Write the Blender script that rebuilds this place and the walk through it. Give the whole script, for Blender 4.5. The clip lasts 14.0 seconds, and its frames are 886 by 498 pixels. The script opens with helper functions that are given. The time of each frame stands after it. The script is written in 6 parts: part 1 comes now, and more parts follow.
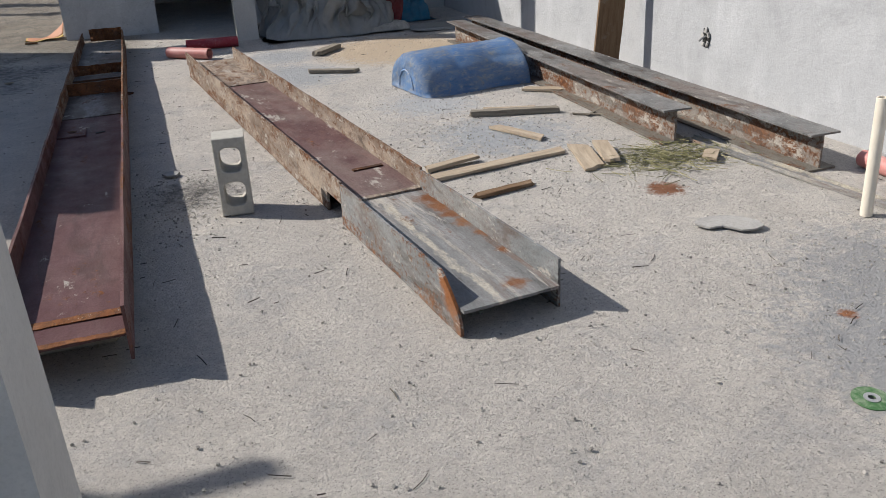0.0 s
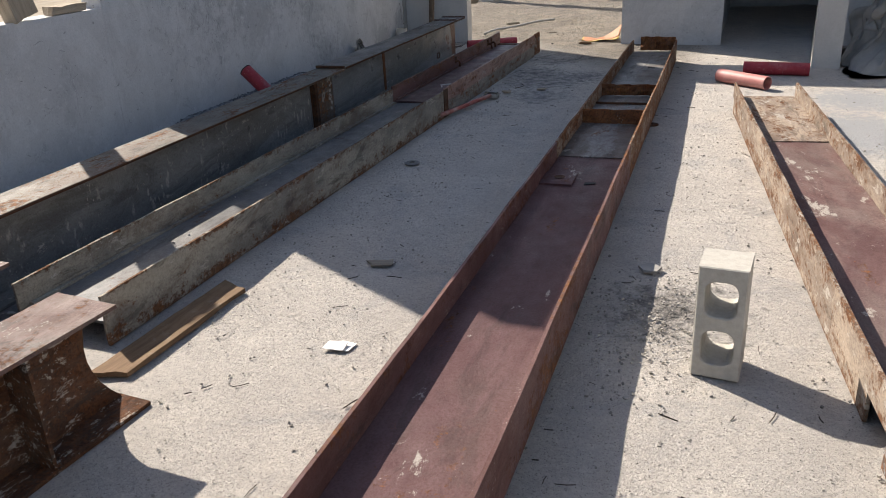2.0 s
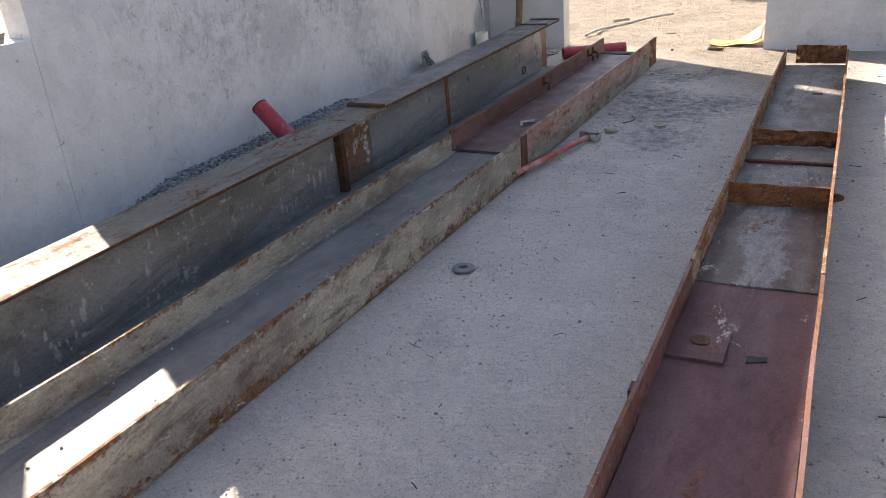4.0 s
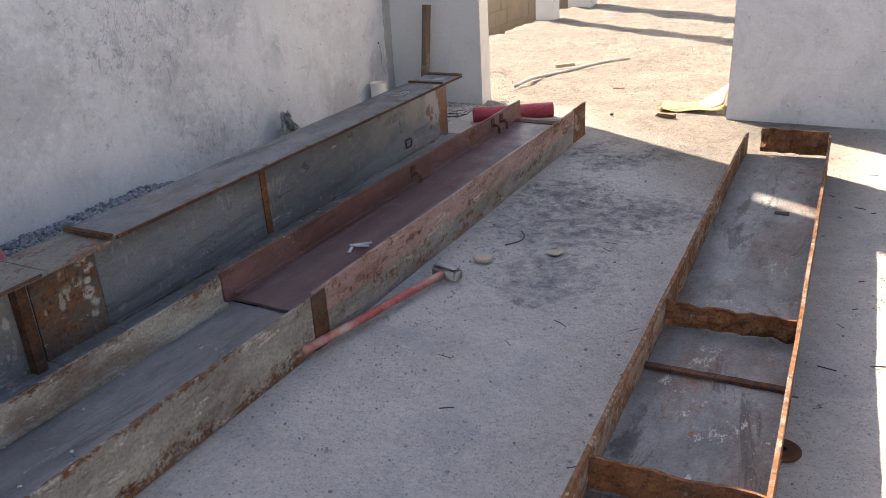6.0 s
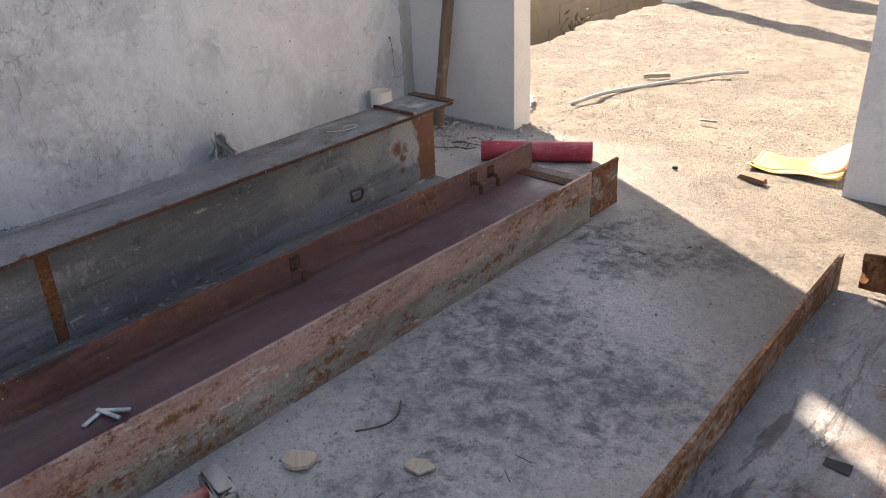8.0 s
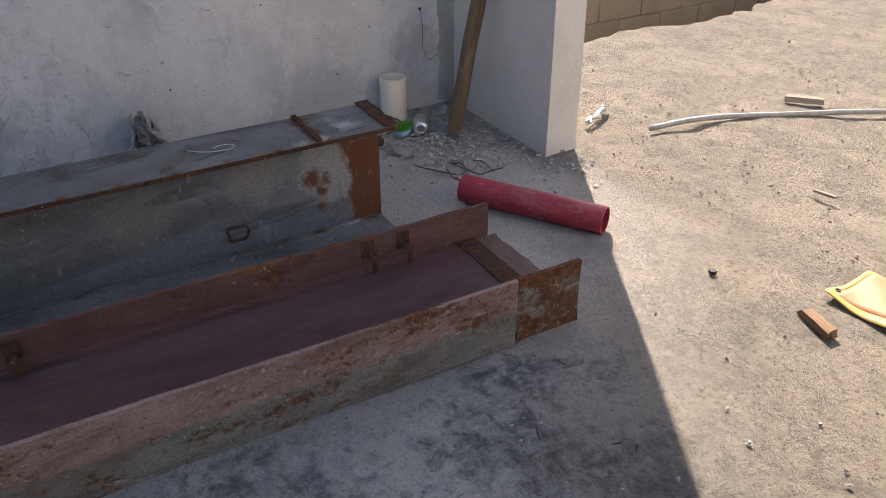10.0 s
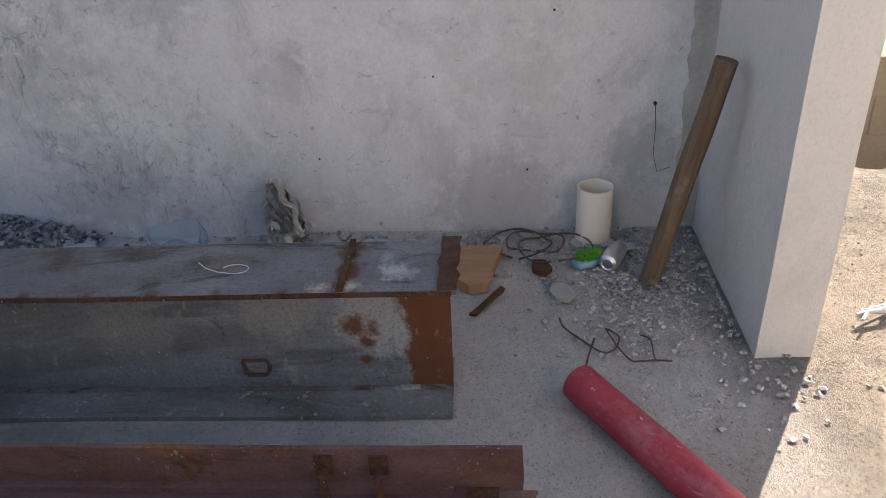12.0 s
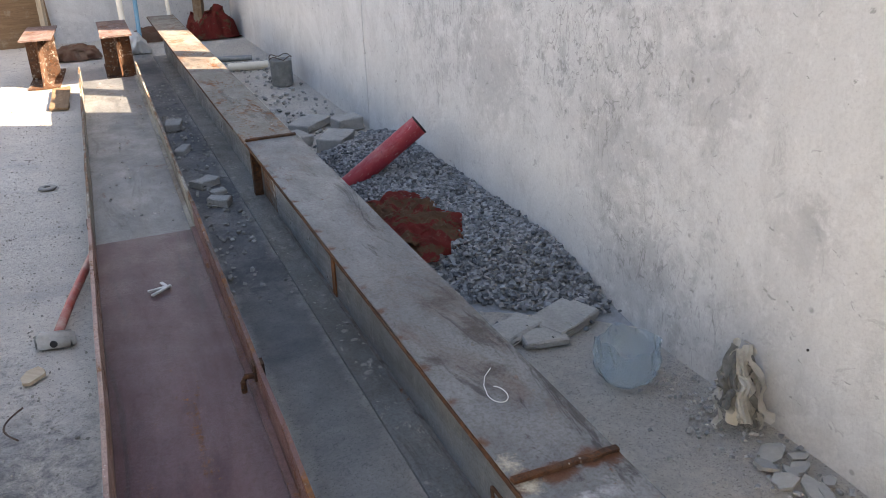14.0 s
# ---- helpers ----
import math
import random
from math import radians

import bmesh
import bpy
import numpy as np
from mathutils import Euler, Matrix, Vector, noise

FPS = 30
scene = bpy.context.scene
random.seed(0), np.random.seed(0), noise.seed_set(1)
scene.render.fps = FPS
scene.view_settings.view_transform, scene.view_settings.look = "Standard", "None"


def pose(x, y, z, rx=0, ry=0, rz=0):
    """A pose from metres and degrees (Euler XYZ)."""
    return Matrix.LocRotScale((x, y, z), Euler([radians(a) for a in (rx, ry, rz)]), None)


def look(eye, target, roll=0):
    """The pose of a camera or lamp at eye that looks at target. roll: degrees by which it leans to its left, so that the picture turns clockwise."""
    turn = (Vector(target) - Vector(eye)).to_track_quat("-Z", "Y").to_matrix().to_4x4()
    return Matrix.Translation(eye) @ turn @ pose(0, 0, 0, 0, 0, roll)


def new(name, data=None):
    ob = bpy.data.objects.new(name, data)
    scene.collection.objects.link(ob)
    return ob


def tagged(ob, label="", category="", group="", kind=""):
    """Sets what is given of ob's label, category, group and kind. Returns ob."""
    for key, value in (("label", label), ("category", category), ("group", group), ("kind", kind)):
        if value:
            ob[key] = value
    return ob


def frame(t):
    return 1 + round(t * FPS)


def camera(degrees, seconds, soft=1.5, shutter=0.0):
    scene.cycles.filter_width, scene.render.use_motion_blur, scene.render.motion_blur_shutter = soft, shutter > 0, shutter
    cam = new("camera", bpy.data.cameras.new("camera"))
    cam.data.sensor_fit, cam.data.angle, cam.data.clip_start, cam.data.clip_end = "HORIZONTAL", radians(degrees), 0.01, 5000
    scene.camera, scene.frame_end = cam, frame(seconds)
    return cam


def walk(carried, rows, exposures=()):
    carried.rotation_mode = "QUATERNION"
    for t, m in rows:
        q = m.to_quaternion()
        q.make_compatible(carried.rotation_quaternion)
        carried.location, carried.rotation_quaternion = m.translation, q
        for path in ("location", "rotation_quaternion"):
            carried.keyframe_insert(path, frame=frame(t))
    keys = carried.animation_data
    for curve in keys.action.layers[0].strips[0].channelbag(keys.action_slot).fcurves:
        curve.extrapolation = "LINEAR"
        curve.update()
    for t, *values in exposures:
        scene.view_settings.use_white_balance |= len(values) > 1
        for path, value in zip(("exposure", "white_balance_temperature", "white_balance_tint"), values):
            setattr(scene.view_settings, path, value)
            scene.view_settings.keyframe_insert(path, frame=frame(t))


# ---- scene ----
cam = camera(57.2, 14.0, 0.9)
PATH = [
    (0, (-0.052, 0.608, 1.457), (0.504, 2.351, 0.647), -2.8),
    (0.5, (0.131, 0.977, 1.486), (0.322, 2.794, 0.672), -1.6),
    (1, (0.281, 1.342, 1.48), (0.123, 3.166, 0.673), -4.1),
    (1.5, (0.32, 1.707, 1.498), (-0.165, 3.489, 0.732), -3.4),
    (2, (0.147, 2.103, 1.485), (-0.511, 3.826, 0.712), -2.9),
    (2.2, (0.08, 2.238, 1.485), (-0.609, 3.949, 0.713), -2.7),
    (4.3, (-0.376, 4.229, 1.455), (-1.267, 5.828, 0.652), -5.0),
    (4.5, (-0.375, 4.425, 1.475), (-1.27, 6.03, 0.686), -4.7),
    (5, (-0.401, 4.883, 1.458), (-1.289, 6.492, 0.671), -4.9),
    (5.5, (-0.421, 5.343, 1.466), (-1.279, 6.969, 0.679), -4.9),
    (6, (-0.363, 5.859, 1.451), (-1.239, 7.476, 0.663), -3.5),
    (6.5, (-0.406, 6.377, 1.427), (-1.369, 7.934, 0.622), -1.6),
    (7, (-0.419, 6.872, 1.448), (-1.393, 8.42, 0.639), -2.7),
    (7.5, (-0.333, 7.363, 1.442), (-1.392, 8.855, 0.635), -2.1),
    (7.7, (-0.327, 7.53, 1.438), (-1.434, 8.975, 0.609), -2.3),
    (9.8, (-0.394, 9.246, 1.422), (-1.88, 10.098, 0.39), -0.3),
    (10, (-0.434, 9.45, 1.443), (-1.916, 10.317, 0.418), -0.2),
    (10.5, (-0.444, 9.837, 1.441), (-2.001, 10.596, 0.44), -3.4),
    (11, (-0.463, 10.204, 1.452), (-2.155, 10.566, 0.449), -1.5),
    (11.5, (-0.742, 10.469, 1.413), (-2.453, 10.676, 0.398), -1.1),
    (12, (-1.095, 10.678, 1.456), (-2.824, 10.579, 0.455), -2.7),
    (12.5, (-1.48, 10.926, 1.455), (-3.23, 10.557, 0.559), -1.6),
    (13, (-1.752, 11.108, 1.461), (-3.42, 10.433, 0.587), -1.9),
    (13.5, (-1.964, 11.254, 1.488), (-3.307, 10.042, 0.636), -0.2),
    (14, (-2.109, 11.447, 1.48), (-2.825, 9.769, 0.659), -1.7),
]
EXPOSURES = [
    (0.0, 0.33, 6300, 11), (0.5, 0.60, 6400, 11), (1.0, 0.68, 6550, 11), (1.5, 0.84, 6700, 12), (2.2, 1.04, 6900, 13), (4.3, 2.2, 7400, 17), (5.5, 2.3, 7550, 18), (7.7, 2.28, 7800, 18), (9.8, 1.82, 7350, 18), (10.0, 1.74, 7250, 18),
    (10.5, 1.45, 7050, 18), (11.0, 1.42, 6950, 18), (11.5, 1.68, 7000, 18), (12.0, 2.0, 7300, 18), (12.5, 2.28, 7600, 16), (13.0, 2.5, 7800, 16), (13.5, 2.66, 7900, 14), (14.0, 2.76, 8050, 14),
]
walk(cam, [(t, look(eye, target, roll)) for t, eye, target, roll in PATH],
     EXPOSURES)

# ---- daylight ----
SUN_DIR = Vector((-0.87 * math.cos(radians(38.5)), 0.5 * math.cos(radians(38.5)), math.sin(radians(38.5)))).normalized()
world = bpy.data.worlds.new("sky")
scene.world = world
world.use_nodes = True
wn = world.node_tree
sky = wn.nodes.new("ShaderNodeTexSky")
sky.sky_type = "NISHITA"
sky.sun_disc = False
sky.sun_elevation = radians(38.5)
sky.sun_rotation = radians(-60)
sky.dust_density = 1.2
wn.links.new(sky.outputs[0], wn.nodes["Background"].inputs[0])
wn.nodes["Background"].inputs[1].default_value = 0.098
sun = new("sun", bpy.data.lights.new("sun", "SUN"))
sun.data.energy, sun.data.angle, sun.data.color = 4.7, radians(0.6), (1.0, 0.94, 0.85)
sun.matrix_world = look(SUN_DIR * 20, (0, 0, 0))


# ---- materials ----
class Mat:
    """A node material in small steps."""

    def __init__(self, name, rough=0.85, metal=0.0, spec=0.3, space="Object"):
        self.m = bpy.data.materials.new(name)
        self.m.use_nodes = True
        self.t = self.m.node_tree
        self.b = self.t.nodes["Principled BSDF"]
        self.b.inputs["Metallic"].default_value = metal
        self.b.inputs["Roughness"].default_value = rough
        self.b.inputs["Specular IOR Level"].default_value = spec
        if space == "World":
            self.v = self.t.nodes.new("ShaderNodeNewGeometry").outputs["Position"]
        else:
            self.v = self.t.nodes.new("ShaderNodeTexCoord").outputs["Object"]
        self.h = None

    def n(self, kind, **kw):
        node = self.t.nodes.new("ShaderNode" + kind)
        for k, v in kw.items():
            node.inputs[k.replace("_", " ")].default_value = v
        return node

    def stretch(self, sx, sy, sz):
        node = self.n("Mapping")
        node.inputs["Scale"].default_value = (sx, sy, sz)
        self.t.links.new(self.v, node.inputs["Vector"])
        return node.outputs[0]

    def noise(self, scale, detail=4, rough=0.6, dist=0.0, v=None):
        node = self.n("TexNoise", Scale=scale, Detail=detail, Roughness=rough, Distortion=dist)
        self.t.links.new(v or self.v, node.inputs["Vector"])
        return node.outputs["Fac"]

    def cells(self, scale, v=None, feature="F1"):
        node = self.n("TexVoronoi", Scale=scale)
        node.feature = feature
        self.t.links.new(v or self.v, node.inputs["Vector"])
        return node.outputs["Distance"]

    def step(self, fac, lo, hi, a=0.0, b=1.0):
        node = self.n("MapRange")
        for i, x in enumerate((lo, hi, a, b)):
            node.inputs[i + 1].default_value = x
        self.t.links.new(fac, node.inputs[0])
        return node.outputs[0]

    def near(self, x, y, r, soft, axis=2):
        """1 within r of the line along the axis through (x, y) of the other two, ragged and fading over soft."""
        sep = self.n("VectorMath")
        sep.operation = "DISTANCE"
        flat = self.n("VectorMath")
        flat.operation = "MULTIPLY"
        flat.inputs[1].default_value = (1, 1, 0) if axis == 2 else (0, 1, 1)
        self.t.links.new(self.v, flat.inputs[0])
        self.t.links.new(flat.outputs[0], sep.inputs[0])
        sep.inputs[1].default_value = (x, y, 0) if axis == 2 else (0, x, y)
        d = self.math("ADD", sep.outputs["Value"], self.step(self.noise(16, 9, 0.78, 0.3), 0.25, 0.75, -soft * 1.2, soft * 1.2))
        return self.step(d, r - soft * 0.45, r + soft * 0.45, 1, 0)

    def math(self, op, a, b):
        node = self.n("Math")
        node.operation = op
        for i, x in enumerate((a, b)):
            if isinstance(x, (int, float)):
                node.inputs[i].default_value = x
            else:
                self.t.links.new(x, node.inputs[i])
        return node.outputs[0]

    def mix(self, fac, a, b, mode="MIX"):
        node = self.t.nodes.new("ShaderNodeMix")
        node.data_type, node.blend_type = "RGBA", mode
        for i, x in ((0, fac), (6, a), (7, b)):
            if isinstance(x, tuple):
                node.inputs[i].default_value = (*x[:3], 1)
            elif isinstance(x, (int, float)):
                node.inputs[i].default_value = x
            else:
                self.t.links.new(x, node.inputs[i])
        return node.outputs[2]

    def random(self, per="object"):
        if per == "object":
            return self.t.nodes.new("ShaderNodeObjectInfo").outputs["Random"]
        return self.t.nodes.new("ShaderNodeNewGeometry").outputs["Random Per Island"]

    def colour(self, c):
        if isinstance(c, tuple):
            self.b.inputs["Base Color"].default_value = (*c, 1)
        else:
            self.t.links.new(c, self.b.inputs["Base Color"])
        return self

    def rough(self, f):
        self.t.links.new(f, self.b.inputs["Roughness"])
        return self

    def metal(self, f):
        self.t.links.new(f, self.b.inputs["Metallic"])
        return self

    def bump(self, height, strength, dist=0.01):
        node = self.n("Bump", Strength=strength, Distance=dist)
        self.t.links.new(height, node.inputs["Height"])
        if self.h is not None:
            self.t.links.new(self.h, node.inputs["Normal"])
        self.h = node.outputs[0]
        self.t.links.new(self.h, self.b.inputs["Normal"])
        return self


def concrete_floor():
    k = Mat("rough_concrete_floor", 0.95, 0, 0.15, "World")
    c = k.mix(k.noise(0.9, 5, 0.65), (0.46, 0.43, 0.39), (0.62, 0.575, 0.52))
    c = k.mix(k.step(k.noise(3.5, 6, 0.7), 0.45, 0.72), c, (0.64, 0.595, 0.535))
    c = k.mix(k.step(k.noise(2.2, 7, 0.72, 0.6), 0.52, 0.68, 0, 0.6), c, (0.34, 0.34, 0.345))
    c = k.mix(k.step(k.noise(55, 6, 0.8), 0.44, 0.62, 0, 0.42), c, (0.33, 0.31, 0.285))
    c = k.mix(k.step(k.noise(26, 6, 0.75, 0.4), 0.54, 0.68, 0, 0.42), c, (0.72, 0.675, 0.61))
    c = k.mix(k.step(k.noise(140, 3, 0.7), 0.58, 0.66, 0, 0.65), c, (0.11, 0.105, 0.10))
    c = k.mix(k.math("MULTIPLY", k.step(k.noise(33, 7, 0.8, 0.6), 0.57, 0.62), k.step(k.noise(2.0, 6, 0.7), 0.44, 0.60, 0.05, 0.6)), c, (0.17, 0.165, 0.16))
    for x, y, r, s, col in ((2.24, 4.0, 0.09, 0.06, (0.20, 0.075, 0.03)), (2.1, 8.7, 0.75, 0.35, (0.50, 0.40, 0.29)), (-0.02, 5.05, 0.22, 0.22, (0.06, 0.06, 0.06)),
                            (-1.55, 9.35, 0.35, 0.3, (0.14, 0.14, 0.145)), (-1.45, 8.7, 0.2, 0.25, (0.17, 0.17, 0.175)), (-1.72, 9.75, 0.22, 0.2, (0.13, 0.13, 0.135)), (-1.2, 9.6, 0.2, 0.22, (0.15, 0.15, 0.155)),
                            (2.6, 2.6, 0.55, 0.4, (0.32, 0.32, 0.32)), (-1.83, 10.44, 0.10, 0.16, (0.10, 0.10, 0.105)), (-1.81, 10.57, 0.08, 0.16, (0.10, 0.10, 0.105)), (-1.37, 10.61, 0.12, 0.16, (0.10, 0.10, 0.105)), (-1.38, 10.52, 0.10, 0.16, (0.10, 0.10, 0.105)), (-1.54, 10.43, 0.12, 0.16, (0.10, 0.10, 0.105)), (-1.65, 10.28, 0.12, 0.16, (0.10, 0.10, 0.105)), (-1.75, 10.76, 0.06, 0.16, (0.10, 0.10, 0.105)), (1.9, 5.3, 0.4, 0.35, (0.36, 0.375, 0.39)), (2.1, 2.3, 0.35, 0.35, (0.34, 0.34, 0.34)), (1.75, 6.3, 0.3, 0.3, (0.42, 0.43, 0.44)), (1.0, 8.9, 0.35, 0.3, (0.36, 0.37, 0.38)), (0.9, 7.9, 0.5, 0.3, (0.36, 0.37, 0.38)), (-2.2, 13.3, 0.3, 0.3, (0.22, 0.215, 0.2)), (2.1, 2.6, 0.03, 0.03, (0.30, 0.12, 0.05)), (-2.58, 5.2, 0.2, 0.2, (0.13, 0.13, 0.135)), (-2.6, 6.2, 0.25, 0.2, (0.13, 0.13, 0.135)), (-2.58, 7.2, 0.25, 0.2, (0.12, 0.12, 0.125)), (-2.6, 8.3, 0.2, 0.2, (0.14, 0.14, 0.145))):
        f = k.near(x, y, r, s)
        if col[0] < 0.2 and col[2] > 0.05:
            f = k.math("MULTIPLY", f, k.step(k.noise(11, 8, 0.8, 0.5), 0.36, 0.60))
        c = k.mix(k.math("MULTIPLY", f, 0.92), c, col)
    sep = k.n("SeparateXYZ")
    k.t.links.new(k.v, sep.inputs[0])
    # Darker blue-grey strip between the two wall beams, fading out past y 9.
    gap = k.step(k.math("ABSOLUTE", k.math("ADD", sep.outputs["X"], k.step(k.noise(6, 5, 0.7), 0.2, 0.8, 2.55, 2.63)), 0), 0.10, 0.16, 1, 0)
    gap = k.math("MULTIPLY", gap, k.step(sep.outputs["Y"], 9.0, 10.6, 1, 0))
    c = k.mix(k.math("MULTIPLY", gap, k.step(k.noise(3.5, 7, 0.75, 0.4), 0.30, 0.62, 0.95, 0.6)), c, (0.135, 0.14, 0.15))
    # Earthy colour mask; inside the opening it follows the sunlit wedge, darkening it.
    out = k.math("MAXIMUM", k.step(k.math("ADD", sep.outputs["Y"], k.math("MULTIPLY", k.math("ADD", k.math("MINIMUM", sep.outputs["X"], -1.0), 2.4), 0.9)), 10.9, 11.9), k.step(sep.outputs["Y"], 11.3, 11.6))
    out = k.math("MULTIPLY", out, k.step(sep.outputs["X"], -0.7, -0.2, 1, 0))
    y = k.mix(k.step(k.noise(2.6, 9, 0.8, 0.6), 0.43, 0.57), (0.365, 0.31, 0.245), (0.215, 0.19, 0.16))
    y = k.mix(k.step(k.noise(6.5, 8, 0.78, 0.8), 0.52, 0.60, 0, 0.7), y, (0.13, 0.12, 0.105))
    y = k.mix(k.step(k.noise(4.1, 8, 0.76, 0.5), 0.55, 0.61, 0, 0.7), y, (0.385, 0.31, 0.23))
    y = k.mix(k.step(k.noise(17, 6, 0.75), 0.44, 0.66, 0, 0.65), y, (0.34, 0.30, 0.24))
    y = k.mix(k.step(k.noise(70, 4, 0.7), 0.5, 0.66, 0, 0.75), y, (0.095, 0.085, 0.07))
    c = k.mix(k.math("MULTIPLY", out, 0.85), c, y)
    k.colour(c)
    k.bump(k.math("MULTIPLY", k.noise(13, 9, 0.82, 0.7), out), 1.0, 0.09)
    k.bump(k.step(k.noise(17, 3, 0.55, 2.2), 0.40, 0.60), 0.45, 0.012).bump(k.noise(8, 6, 0.7), 0.55, 0.045).bump(k.noise(19, 8, 0.78, 0.5), 0.75, 0.028).bump(k.noise(45, 8, 0.82, 0.3), 0.6, 0.013).bump(k.noise(150, 5, 0.8), 0.8, 0.007)
    return k.m


def plaster(name, a, b, dark, marks=True, stains=()):
    k = Mat(name, 0.93, 0, 0.2, "World")
    c = k.mix(k.noise(0.7, 4, 0.6), a, b)
    c = k.mix(k.step(k.noise(2.2, 8, 0.74, 0.5), 0.50, 0.66, 0, 0.45), c, dark)
    c = k.mix(k.step(k.noise(3.2, 5, 0.65, 0.3, k.stretch(1, 1, 0.45)), 0.52, 0.72, 0, 0.35), c, tuple(min(0.75, x * 1.25) for x in b))
    if marks:
        zone = k.math("MAXIMUM", k.near(9.0, 1.05, 0.5, 0.6, 0), k.math("MAXIMUM", k.near(9.4, 0.25, 0.35, 0.35, 0), k.near(7.6, 1.0, 0.5, 0.6, 0)))
        zone = k.math("MAXIMUM", zone, k.step(k.noise(1.3, 4, 0.6), 0.55, 0.66, 0.06, 0.55))
        for size, wide, gap, much in ((5, 0.010, 0.50, 0.5), (9, 0.016, 0.51, 0.5), (19, 0.03, 0.53, 0.45)):
            line = k.step(k.math("ABSOLUTE", k.math("SUBTRACT", k.noise(size, 2, 0.5, 1.0, k.stretch(1, 1.15, 0.6)), 0.5), 0), wide * 0.5, wide, 1, 0)
            line = k.math("MULTIPLY", k.math("MULTIPLY", line, k.step(k.noise(size * 1.1, 4, 0.65), gap, gap + 0.04)), zone)
            c = k.mix(k.math("MULTIPLY", line, much), c, tuple(x * 0.42 for x in dark))
            k.bump(k.math("SUBTRACT", 1.0, line), 0.4, 0.006)
        c = k.mix(k.math("MULTIPLY", k.step(k.noise(11, 8, 0.8, 0.5, k.stretch(1, 1, 0.7)), 0.48, 0.60, 0, 0.5), zone), c, tuple(x * 0.7 for x in dark))
        c = k.mix(k.step(k.noise(7, 7, 0.75, 0.5, k.stretch(1, 1, 0.6)), 0.52, 0.64, 0, 0.28), c, dark)
        c = k.mix(k.step(k.noise(16, 7, 0.78, 0.3), 0.55, 0.64, 0, 0.45), c, tuple(min(0.72, x * 1.2) for x in b))
        fleck = k.step(k.noise(20, 4, 0.62, 0.9, k.stretch(1, 0.8, 1.3)), 0.655, 0.69)
        c = k.mix(k.math("MULTIPLY", fleck, 0.6), c, tuple(x * 0.5 for x in dark))
        c = k.mix(k.math("MULTIPLY", k.step(k.noise(5.5, 8, 0.8, 0.6), 0.585, 0.63), 0.4), c, tuple(x * 0.8 for x in dark))
        c = k.mix(k.step(k.noise(1.9, 7, 0.7, 0.9), 0.50, 0.57, 0, 0.45), c, tuple(min(0.72, x * 1.13) for x in b))
        spots = k.math("MULTIPLY", k.step(k.cells(9), 0.05, 0.10, 1, 0), k.step(k.noise(5, 2), 0.56, 0.6))
        c = k.mix(k.math("MULTIPLY", spots, 0.6), c, tuple(x * 0.5 for x in dark))
    for y, z, r, s, f in stains:
        c = k.mix(k.math("MULTIPLY", k.near(y, z, r, s, 0), f), c, tuple(x * 0.75 for x in dark))
    c = k.mix(k.step(k.noise(80, 5, 0.75), 0.45, 0.7, 0, 0.4), c, dark)
    k.colour(c)
    k.bump(k.noise(3.5, 5, 0.6), 0.3, 0.04).bump(k.noise(30, 6, 0.75), 0.45, 0.008).bump(k.noise(150, 4, 0.75), 0.45, 0.004)
    return k.m


